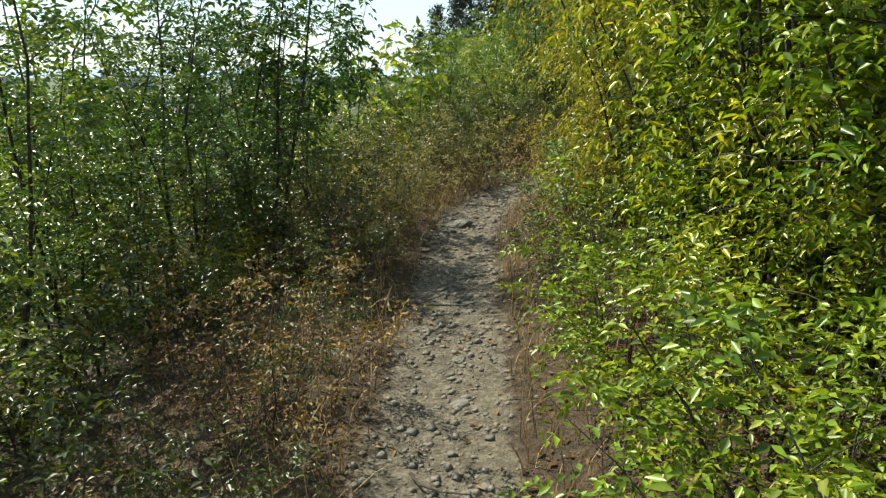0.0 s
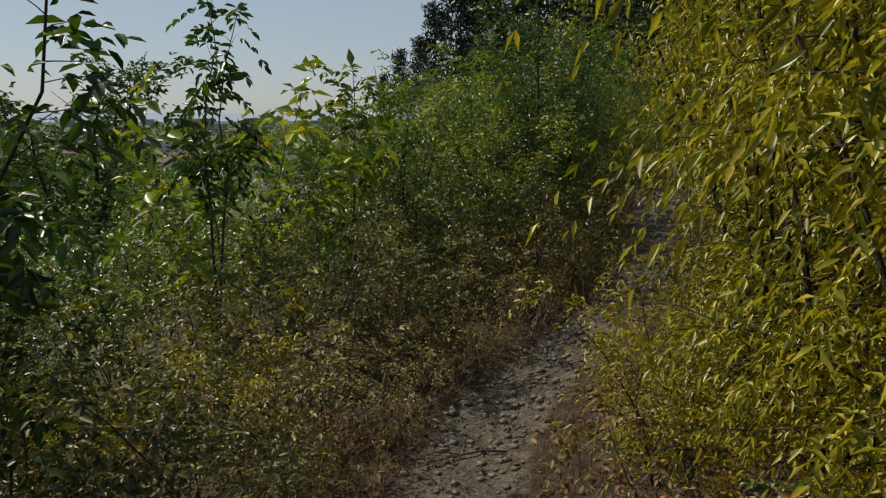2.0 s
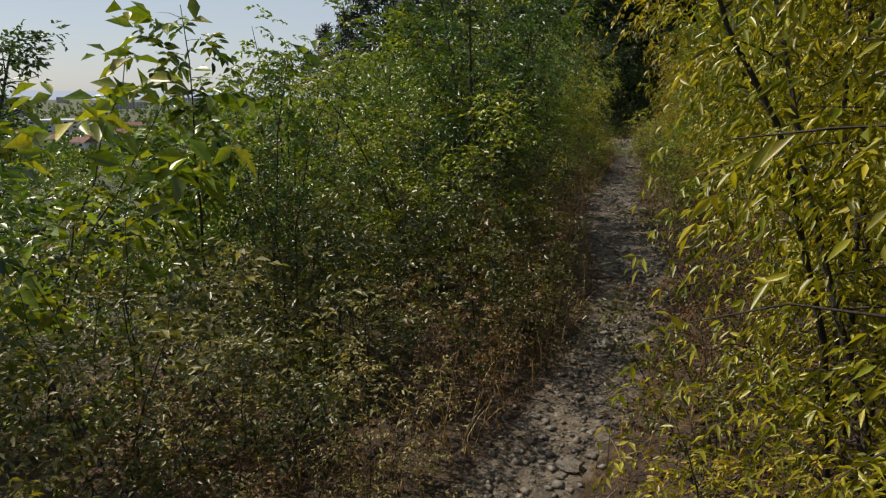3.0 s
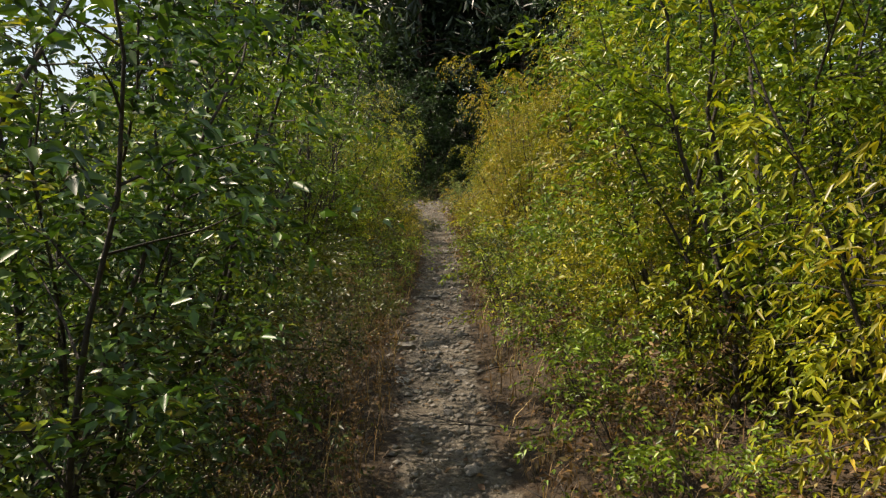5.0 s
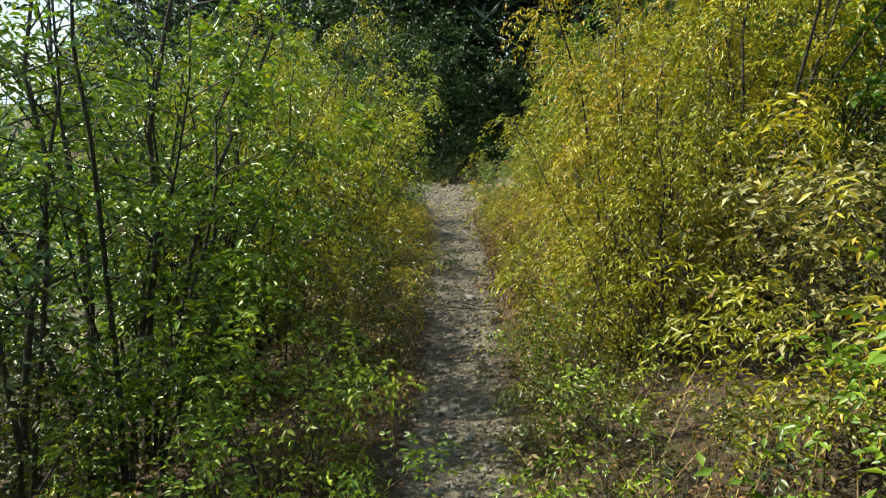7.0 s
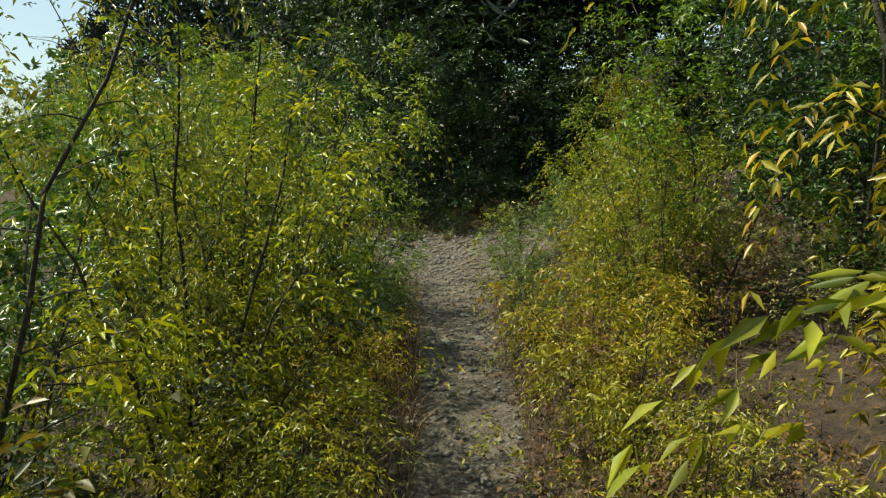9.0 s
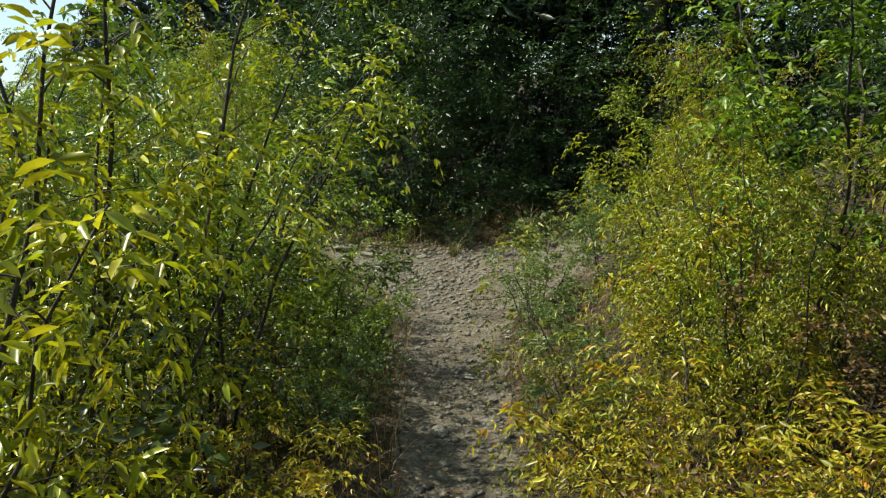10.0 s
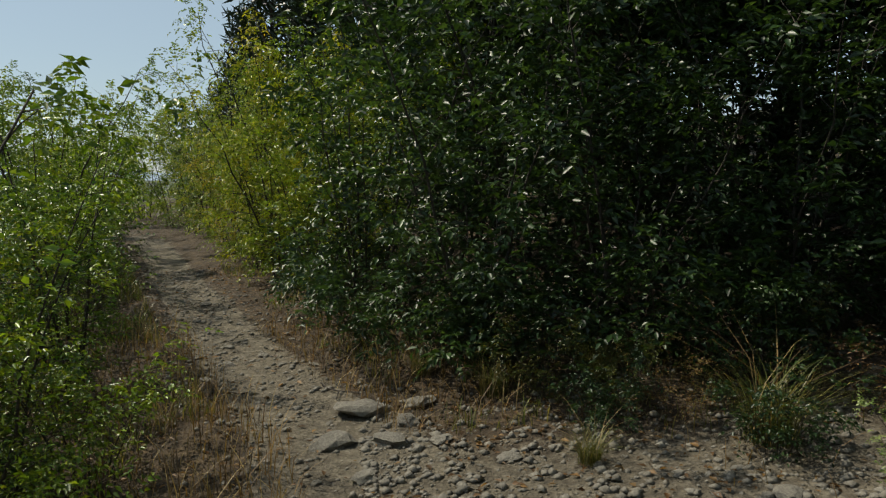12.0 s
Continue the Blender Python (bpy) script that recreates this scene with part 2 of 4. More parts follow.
def part(name, me, material, parent, label=""):
    me.materials.clear()
    me.materials.append(material)
    ob = new(name, me)
    ob.parent = parent
    return tagged(ob, label)


def unit(v):
    return v / np.maximum(np.linalg.norm(v, axis=-1, keepdims=True), 1e-9)


def join(pieces):
    vs, ts, n = [], [], 0
    for v, t in pieces:
        vs.append(v)
        ts.append(t + n)
        n += len(v)
    return np.concatenate(vs), np.concatenate(ts)


def tube(points, radii, sides=5):
    points, radii = np.asarray(points, float), np.asarray(radii, float)
    way = unit(np.gradient(points, axis=0))
    side = unit(np.cross(way, (0.31, 0.9, 0.2)))
    up = np.cross(way, side)
    a = np.arange(sides) * 2 * np.pi / sides
    ring = np.cos(a)[None, :, None] * side[:, None] + np.sin(a)[None, :, None] * up[:, None]
    v = (points[:, None] + ring * radii[:, None, None]).reshape(-1, 3)
    t = []
    for i in range(len(points) - 1):
        for j in range(sides):
            a0, a1 = i * sides + j, i * sides + (j + 1) % sides
            t += [(a0, a1, a1 + sides), (a0, a1 + sides, a0 + sides)]
    end = (len(points) - 1) * sides
    t += [(end, end + j, end + j + 1) for j in range(1, sides - 1)]
    return v, np.array(t)


def blades(base, way, face, length, width, cheap=False):
    """Leaf blades folded along the midrib and curled at the tip."""
    n = len(base)
    way = unit(way)
    side = unit(np.cross(way, face))
    face = np.cross(side, way)
    L, W = length[:, None], width[:, None]
    lift = face * W * 0.22
    tip = base + way * L - face * L * 0.16
    if cheap:
        v = np.stack([base, base + way * L * 0.42 + side * W * 0.5 + lift, tip, base + way * L * 0.42 - side * W * 0.5 + lift], 1)
        t = np.array([(0, 1, 2), (0, 2, 3)])
    else:
        a, b = base + way * L * 0.30, base + way * L * 0.68 - face * L * 0.03
        v = np.stack([base, a + side * W * 0.46 + lift, b + side * W * 0.40 + lift, tip, b - side * W * 0.40 + lift, a - side * W * 0.46 + lift], 1)
        t = np.array([(0, 1, 2), (0, 2, 3), (0, 3, 4), (0, 4, 5)])
    k = v.shape[1]
    return v.reshape(-1, 3), (t[None] + (np.arange(n) * k)[:, None, None]).reshape(-1, 3)


def sprays(rng, base, way, length, pairs, leaf, slim, droop, cheap=False):
    """Leafy twigs: leaflets in two ranks along a drooping axis."""
    n = len(base)
    way = unit(way)
    s = (np.arange(pairs) + 0.6) / pairs
    s = np.repeat(s, 2)
    s = np.append(s, 1.0)
    m = len(s)
    pos = base[:, None] + way[:, None] * (s[None, :, None] * length[:, None, None])
    pos[:, :, 2] -= droop * (s[None] ** 2) * length[:, None]
    flat = unit(np.cross(way, np.array((0, 0, 1.0)) + rng.normal(0, 0.25, (n, 3))))
    sign = np.where(np.arange(m) % 2 == 0, 1.0, -1.0)
    sign[-1] = 0
    d = way[:, None] * 0.55 + flat[:, None] * sign[None, :, None] * 0.9 + rng.normal(0, 0.22, (n, m, 3))
    d[:, :, 2] -= droop * (0.35 + 0.7 * s[None])
    face = np.cross(flat, way)
    face = np.where(face[:, 2:3] < 0, -face, face)
    face = face[:, None] + rng.normal(0, 0.45, (n, m, 3))
    size = leaf * rng.uniform(0.65, 1.25, (n, m)) * (1 - 0.25 * s[None])
    return blades(pos.reshape(-1, 3), d.reshape(-1, 3), face.reshape(-1, 3), size.ravel(), size.ravel() * slim, cheap)


def shrub(seed, tall, wide, stems, twigs, leaf, slim, pairs, droop, leaf_material_, low=0.12, thick=0.016, cheap=False, twig=0.16, bough=0.42, boughs=True, name="shrub"):
    """One shrub or sapling: bent stems with side branches, and leafy twigs along them."""
    rng = np.random.default_rng(seed)
    root = new(name)
    anchors, ways = [], []
    for i in range(stems):
        a = 2 * np.pi * (i + rng.uniform(-0.3, 0.3)) / stems
        lean = np.array((np.cos(a), np.sin(a), 0))
        h = tall * (1.0 if i == 0 else rng.uniform(0.6, 0.97))
        k = np.linspace(0, 1, 9)
        p = np.outer(k, (0, 0, h)) + np.outer(k ** 1.4, lean * wide * rng.uniform(0.15, 0.62))
        bend = rng.normal(0, 0.022 * h, (9, 3)).cumsum(0) * k[:, None]
        p = p + bend * (1, 1, 0.1) + lean * 0.06 * min(stems - 1, 2)
        p[0, 2] = -0.12
        pieces = [tube(p, thick * (h / tall) * (1.05 - 0.85 * k), 6 if thick > 0.01 else 4)]
        count = int(8 + 3.4 * h)
        for j in range(count):
            s = low + (1 - low) * (j + rng.uniform(0, 1)) / count
            start = np.array([np.interp(s, k, p[:, c]) for c in range(3)])
            b = rng.uniform(0, 2 * np.pi)
            out = np.array((np.cos(b), np.sin(b), rng.uniform(0.15, 1.0))) + lean * 0.35
            reach = bough * wide * rng.uniform(0.5, 1.15) * (1.05 - 0.55 * s)
            kk = np.linspace(0, 1, 5)
            q = start + np.outer(kk, unit(out) * reach) - np.outer(kk ** 2, (0, 0, droop * 0.35 * reach)) + rng.normal(0, 0.03 * reach, (5, 3)) * kk[:, None]
            if boughs:
                pieces.append(tube(q, 0.30 * thick * (1.1 - 0.8 * kk) * (1.15 - 0.6 * s), 3))
            for kq in np.linspace(0.25, 1.0, 6):
                anchors.append([np.interp(kq, kk, q[:, c]) for c in range(3)])
                ways.append(unit(q[-1] - q[0]))
        for s in np.linspace(max(low, 0.6), 1.0, 7):
            anchors.append([np.interp(s, k, p[:, c]) for c in range(3)])
            ways.append(unit(p[-1] - p[-3]))
        part("stem", tri_mesh("stem", *join(pieces)), BARK, root)
    anchors, ways = np.array(anchors), np.array(ways)
    share = rng.gamma(0.7, 1.0, len(anchors))
    pick = rng.choice(len(anchors), twigs, p=share / share.sum())
    base = anchors[pick] + rng.normal(0, 0.03, (twigs, 3)) * wide
    turn = unit(rng.normal(0, 1, (twigs, 3)) * (1, 1, 0.55) + ways[pick] * 0.9)
    base[:, 2] = np.maximum(base[:, 2], 0.05 + rng.uniform(0, 0.1, twigs))
    v, t = sprays(rng, base, turn, twig * rng.uniform(0.6, 1.3, twigs), pairs, leaf, slim, droop, cheap)
    v[:, 2] = np.maximum(v[:, 2], 0.01)
    part("foliage", tri_mesh("foliage", v, t), leaf_material_, root)
    return root


def grass_blades(rng, x, y, z, length, lean, width):
    """Arching ribbons, each of three joints."""
    n = len(x)
    a = rng.uniform(0, 2 * np.pi, n)
    out = np.stack([np.cos(a), np.sin(a), np.zeros(n)], 1)
    side = np.stack([-np.sin(a), np.cos(a), np.zeros(n)], 1) * (width[:, None] * 0.5)
    b = np.stack([x, y, z], 1)
    up = np.array((0, 0, 1.0))
    rows = []
    for s, w in ((0, 1.0), (0.4, 0.85), (0.75, 0.6)):
        c = b + up * (length * (s - 0.42 * lean * s * s))[:, None] + out * (length * lean * s * s)[:, None]
        rows += [c - side * w, c + side * w]
    tip = b + up * (length * (1 - 0.42 * lean))[:, None] + out * (length * lean)[:, None]
    v = np.stack(rows + [tip], 1)
    t = np.array([(0, 1, 3), (0, 3, 2), (2, 3, 5), (2, 5, 4), (4, 5, 6)])
    return v.reshape(-1, 3), (t[None] + (np.arange(n) * 7)[:, None, None]).reshape(-1, 3)


def stone_mesh(seed, flat, cuts=1):
    rng = np.random.default_rng(seed)
    bm = bmesh.new()
    bmesh.ops.create_icosphere(bm, subdivisions=cuts, radius=1.0)
    for v in bm.verts:
        v.co *= rng.uniform(0.72, 1.15)
        v.co = Vector((v.co.x * 1.2, v.co.y * rng.uniform(0.75, 0.95), max(v.co.z, -0.6) * flat))
    me = bpy.data.meshes.new("stone")
    bm.to_mesh(me)
    bm.free()
    me.materials.append(STONE)
    return me


def pine(seed, tall, bare_to, needles, clump, name="pine_tree"):
    """A pine: tapered trunk, whorls of limbs, needle clumps towards their ends."""
    rng = np.random.default_rng(seed)
    root = new(name)
    k = np.linspace(0, 1, 9)
    p = np.outer(k, (0, 0, tall)) + rng.normal(0, 0.012 * tall, (9, 3)).cumsum(0) * (k[:, None] * 0.5)
    p[0, 2] = -0.3
    part("trunk", tri_mesh("trunk", *tube(p, 0.014 * tall * (1.05 - 0.95 * k), 9)), PINE_BARK, root)
    limbs, pos, ways = [], [], []
    levels = int(tall * 1.9)
    for i in range(levels):
        s = bare_to * 0.55 + (0.98 - bare_to * 0.55) * i / (levels - 1)
        dead = s < bare_to
        for _ in range(2 if dead else 4):
            a = rng.uniform(0, 2 * np.pi)
            reach = tall * 0.24 * (1.12 - s) ** 0.75 * rng.uniform(0.6, 1.2) * (0.6 if dead else 1.0)
            out = np.array((np.cos(a), np.sin(a), 0.05 + 0.75 * max(s - 0.45, 0)))
            kk = np.linspace(0, 1, 5)
            start = np.array([np.interp(s, k, p[:, c]) for c in range(3)])
            q = start + np.outer(kk, out * reach) + np.outer(kk ** 2, (0, 0, 0.14 * reach)) + rng.normal(0, 0.03 * reach, (5, 3)) * kk[:, None]
            limbs.append(tube(q, 0.0035 * tall * (1.1 - 0.9 * kk) * (1.1 - 0.7 * s), 3))
            if not dead:
                for kq in rng.uniform(0.3, 1.05, 9):
                    pos.append([np.interp(kq, kk, q[:, c]) for c in range(3)])
                    ways.append(out)
    part("branching", tri_mesh("branching", *join(limbs)), PINE_BARK, root)
    pos, ways = np.array(pos), np.array(ways)
    pick = rng.integers(0, len(pos), needles)
    base = pos[pick] + rng.normal(0, clump * 0.55, (needles, 3)) * (1, 1, 0.6)
    d = unit(rng.normal(0, 1, (needles, 3)) + ways[pick] * 0.5 + (0, 0, 0.5))
    L = clump * rng.uniform(0.6, 1.3, needles)
    v, t = blades(base, d, rng.normal(0, 1, (needles, 3)), L, L * 0.20, True)
    part("needles", tri_mesh("needles", v, t), NEEDLE, root)
    return root


# ---- the ground ----


def graded(lo, hi, fine_lo, fine_hi, step):
    """Grid lines, close together in the middle and wider outwards."""
    v = list(np.arange(fine_lo, fine_hi + step / 2, step))
    s, a = step, fine_lo
    while a > lo:
        s *= 1.16
        a -= s
        v.insert(0, max(a, lo))
    s, a = step, fine_hi
    while a < hi:
        s *= 1.16
        a += s
        v.append(min(a, hi))
    return np.array(v)


gx, gy = graded(-4000, 4000, -2.5, 11.5, 0.15), graded(-400, 4500, -1.5, 34, 0.15)
X, Y = np.meshgrid(gx, gy)
nx, ny = len(gx), len(gy)
idx = (np.arange(ny - 1)[:, None] * nx + np.arange(nx - 1)[None]).ravel()
ground = new("ground", tri_mesh("ground", np.stack([X.ravel(), Y.ravel(), height(X, Y).ravel()], 1),
                                np.concatenate([np.stack([idx, idx + 1, idx + nx + 1], 1), np.stack([idx, idx + nx + 1, idx + nx], 1)])))
ground.data.materials.append(GROUND)
meadow = ground.data.attributes.new("meadow", "FLOAT", "POINT")
meadow.data.foreach_set("value", np.maximum(ease(25, 120, np.hypot(X, Y - 10)), 0.85 * ease(2.5, 7, np.abs(X - trail_x(Y))) * (Y < 25) + 0.85 * ease(2.5, 7, trail_x(Y) - X) * (Y >= 25)).ravel().astype(np.float32))
attr = ground.data.attributes.new("bare", "FLOAT", "POINT")
attr.data.foreach_set("value", bare(X, Y).ravel().astype(np.float32))
ground.data.polygons.foreach_set("use_smooth", np.ones(len(ground.data.polygons), dtype=bool))
tagged(ground, "hillside with a narrow stony footpath and brown leaf mould", "ground", kind="structure")

# ---- planting ----
LABELS = {
    "lime": ("leafy lime-green shrub with slender stems beside the trail", "shrub", "shrubs along the trail"),
    "limenear": ("leafy lime-green shrub with slender stems beside the trail", "shrub", "shrubs along the trail"),
    "green": ("dark green sapling clump with thin dark stems", "sapling", "saplings along the trail"),
    "yellow": ("yellowing shrub with drooping narrow leaflets beside the trail", "shrub", "yellowing shrubs along the trail"),
    "gold": ("tall shrub with bright golden-green drooping leaves beside the trail", "shrub", "yellowing shrubs along the trail"),
    "pale": ("low pale straw-green withering bush beside the trail", "bush", "withered plants beside the trail"),
    "ash": ("slender sapling with large leaves at its top", "sapling", "slender saplings above the undergrowth"),
    "limelow": ("low lime-green bush spreading over the trail's edge", "bush", "low bushes at the trail's edge"),
    "yellowlow": ("low yellow-green bush with drooping leaflets at the trail's edge", "bush", "low bushes at the trail's edge"),
    "stems": ("clump of bare dark leaning stems with sparse green leaves", "sapling clump", "stem clumps beside the trail"),
    "tree": ("round-crowned green tree on the lower slope", "tree", "trees on the lower slope"),
    "grey": ("low grey-green bush with small leaves at the trail's edge", "bush", "low bushes at the trail's edge"),
    "dry": ("low brown half-withered undergrowth beside the trail", "undergrowth", "withered plants beside the trail"),
    "brush": ("dense olive-green undergrowth with fine twigs beside the trail", "undergrowth", "undergrowth beside the trail"),
    "dark": ("dense dark green bush at the shaded forest edge", "bush", "bushes at the forest edge"),
    "darklow": ("low dark green bush at the foot of the forest edge", "bush", "bushes at the forest edge"),
    "limeback": ("leafy yellow-green shrub standing in the thicket", "shrub", "shrubs along the trail"),
    "greenback": ("leafy green shrub standing in the thicket", "shrub", "shrubs along the trail"),
    "far": ("dense green thicket shrub on the hillside", "shrub", "thicket on the hillside"),
    "fary": ("yellow-green thicket shrub on the hillside", "shrub", "thicket on the hillside"),
}
KINDS = {
    "lime": [shrub(11 + i, 2.7, 1.5, 5, 960, 0.050, 0.44, 3, 0.45, LIME, 0.03, cheap=True) for i in range(3)],
    "limenear": [shrub(15 + i, 2.7, 1.5, 5, 820, 0.05, 0.44, 3, 0.45, LIME, 0.03) for i in range(2)],
    "green": [shrub(31 + i, 2.9, 1.35, 5, 900, 0.049, 0.44, 3, 0.35, GREEN, 0.05, 0.016, cheap=True) for i in range(3)],
    "yellow": [shrub(51 + i, 2.8, 1.5, 6, 820, 0.050, 0.28, 6, 1.0, YELLOW, 0.03, cheap=True, twig=0.22) for i in range(3)],
    "gold": [shrub(58 + i, 2.8, 1.5, 6, 600, 0.056, 0.34, 4, 0.95, GOLD, 0.05, twig=0.24) for i in range(2)],
    "pale": [shrub(78 + i, 1.15, 1.2, 6, 420, 0.042, 0.45, 2, 0.35, PALE, 0.08, 0.006, cheap=True, twig=0.12, bough=0.5) for i in range(2)],
    "ash": [shrub(61 + i, 2.8, 0.85, 2, 95, 0.105, 0.40, 3, 0.55, GREEN, 0.5, 0.014, twig=0.2) for i in range(2)],
    "limelow": [shrub(64 + i, 1.0, 1.15, 5, 330, 0.044, 0.46, 3, 0.4, LIME, 0.03, 0.008, cheap=True) for i in range(2)],
    "yellowlow": [shrub(67 + i, 1.1, 1.15, 5, 300, 0.046, 0.32, 4, 0.7, YELLOW, 0.03, 0.008, cheap=True) for i in range(2)],
    "grey": [shrub(71 + i, 0.9, 0.9, 6, 420, 0.036, 0.55, 3, 0.2, GREY, 0.1, 0.008, cheap=True, twig=0.10) for i in range(2)],
    "dry": [shrub(81 + i, 0.85, 0.8, 5, 380, 0.032, 0.5, 2, 0.3, DRY, 0.1, 0.005, cheap=True, twig=0.09) for i in range(2)],
    "brush": [shrub(86 + i, 1.25, 1.3, 5, 420, 0.048, 0.5, 2, 0.3, OLIVE, 0.02, 0.008, cheap=True, twig=0.13, bough=0.5, boughs=False) for i in range(2)],
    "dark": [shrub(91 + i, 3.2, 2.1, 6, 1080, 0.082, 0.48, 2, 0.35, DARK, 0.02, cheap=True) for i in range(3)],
    "limeback": [shrub(96 + i, 2.7, 1.7, 4, 480, 0.08, 0.44, 3, 0.45, LIME, 0.03, cheap=True, boughs=False) for i in range(2)],
    "greenback": [shrub(98 + i, 2.9, 1.6, 4, 480, 0.08, 0.44, 3, 0.35, GREEN, 0.03, cheap=True, boughs=False) for i in range(2)],
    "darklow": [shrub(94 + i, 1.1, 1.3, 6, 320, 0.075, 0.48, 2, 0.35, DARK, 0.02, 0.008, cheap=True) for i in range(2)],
    "far": [shrub(101 + i, 3.0, 2.4, 3, 165, 0.27, 0.5, 1, 0.3, GREEN, 0.03, cheap=True, twig=0.25, bough=0.62, boughs=False) for i in range(2)],
    "fary": [shrub(111 + i, 3.0, 2.4, 3, 165, 0.27, 0.45, 1, 0.4, LIME, 0.03, cheap=True, twig=0.25, bough=0.62, boughs=False) for i in range(2)],
    "stems": [shrub(131 + i, 3.3, 1.7, 7, 330, 0.05, 0.5, 2, 0.35, GREEN, 0.4, 0.02, cheap=True, twig=0.16) for i in range(2)],
    "tree": [shrub(121, 8.0, 5.5, 3, 1500, 0.26, 0.55, 1, 0.2, GREEN, 0.25, 0.13, cheap=True, twig=0.3)],
}
FIRST = {}
PLANTS = {"lime": "lime_shrub", "limenear": "lime_shrub", "green": "sapling", "yellow": "yellow_shrub", "gold": "golden_shrub", "pale": "withering_bush", "ash": "slender_sapling", "limelow": "low_bush", "yellowlow": "low_bush", "stems": "stem_clump", "tree": "broadleaf_tree", "grey": "low_bush", "dry": "withered_plant", "brush": "undergrowth", "dark": "forest_bush", "darklow": "low_bush", "limeback": "leafy_shrub", "greenback": "leafy_shrub", "far": "thicket_shrub", "fary": "thicket_shrub"}
rng = np.random.default_rng(5)


def plant(kind, x, y, size=1.0, turn=None, which=None):
    """One plant of a kind, standing on the ground."""
    models = KINDS[kind]
    i = int(rng.integers(len(models))) if which is None else which
    turn = rng.uniform(0, 360) if turn is None else turn
    m = pose(x, y, float(height(x, y)) - 0.02, rng.uniform(-4, 4), rng.uniform(-4, 4), turn)
    root = models[i]
    if (kind, i) not in FIRST:
        FIRST[kind, i] = root
        root.name = PLANTS[kind]
        tagged(root, *LABELS[kind])
        ob = root
        root.matrix_basis = m
    else:
        ob = copy_thing(root, m)
    ob.scale = (size, size, size * rng.uniform(0.92, 1.08))
    return ob


def along(y, d):
    return float(trail_x(y)) + d, y


# stretches of planting: from y, to y, side, nearest and farthest offset, spacing, kinds, sizes
ROWS = [
    (2.4, 4.3, 1, 1.5, 1.65, 0.45, ("limenear", "gold", "green"), (0.95, 1.2)),
    (-3.5, 0.6, 1, 1.9, 2.4, 1.2, ("gold", "limenear"), (0.95, 1.1)),
    (2.6, 6.0, 1, 1.9, 2.3, 0.7, ("limeback", "limenear"), (1.0, 1.25)),
    (4.4, 5.4, 1, 1.4, 1.6, 0.42, ("green", "limenear"), (0.9, 1.1)),
    (5.7, 8.6, 1, 1.32, 1.5, 0.45, ("yellow", "yellow", "yellow"), (0.9, 1.15)),
    (8.9, 11.0, 1, 1.35, 1.6, 0.68, ("yellow", "yellow", "gold"), (0.9, 1.05)),
    (11.0, 13.6, 1, 1.35, 1.7, 0.6, ("limenear", "gold", "lime"), (0.85, 1.05)),
    (12.6, 15.2, 1, 1.0, 1.5, 0.38, ("limelow", "limelow", "yellowlow"), (0.8, 1.05)),
    (13.8, 17.0, 1, 1.2, 1.9, 0.4, ("pale", "limelow", "yellowlow", "pale"), (0.8, 1.1)),
    (18.5, 22.0, 1, 2.0, 2.9, 0.6, ("pale", "pale", "dry"), (0.5, 0.8)),
    (17.0, 18.1, 1, 1.0, 1.2, 0.28, ("yellow", "gold", "yellow"), (0.68, 0.85)),
    (17.0, 18.4, 1, 1.75, 2.1, 0.5, ("gold", "yellow", "lime"), (0.8, 1.0)),
    (21.2, 23.0, 1, 1.1, 1.4, 0.5, ("yellow", "gold"), (0.5, 0.62)),
    (19.2, 21.2, 1, 0.8, 1.1, 0.45, ("yellowlow", "yellowlow", "brush"), (0.55, 0.75)),
    (-0.5, 6, 1, 2.5, 3.2, 1.2, ("limeback", "greenback"), (1.1, 1.3)),
    (6, 18.4, 1, 2.5, 3.4, 1.0, ("limeback", "greenback", "limeback"), (1.0, 1.35)),
    (-0.5, 5.6, -1, 1.6, 2.2, 0.8, ("green", "green", "lime"), (0.62, 0.95)),
    (-0.5, 6.2, -1, 2.7, 3.7, 0.95, ("greenback", "green", "limeback"), (0.95, 1.15)),
    (11.4, 14.3, -1, 1.25, 1.55, 0.5, ("green", "lime", "green"), (0.88, 1.08)),
    (14.3, 16.9, -1, 1.4, 2.2, 0.6, ("green", "brush", "limelow"), (0.45, 0.6)),
    (17.3, 18.8, -1, 1.3, 1.7, 0.6, ("lime", "green", "limenear"), (0.8, 0.98)),
    (18.6, 22.6, -1, 1.25, 1.7, 0.72, ("gold", "lime", "yellow"), (0.68, 0.88)),
    (12.4, 23.0, -1, 2.4, 3.4, 1.05, ("limeback", "greenback", "limeback"), (0.8, 1.0)),
    (34.0, 43, -1, 0.9, 1.3, 0.8, ("lime", "limeback"), (0.8, 1.0)),
]
for y0, y1, side, d0, d1, step, kinds, sizes in ROWS:
    for y in np.arange(y0, y1, step):
        yy = y + rng.uniform(-0.2, 0.2)
        plant(kinds[int(rng.integers(len(kinds)))], *along(yy, side * rng.uniform(d0, d1)), rng.uniform(*sizes))

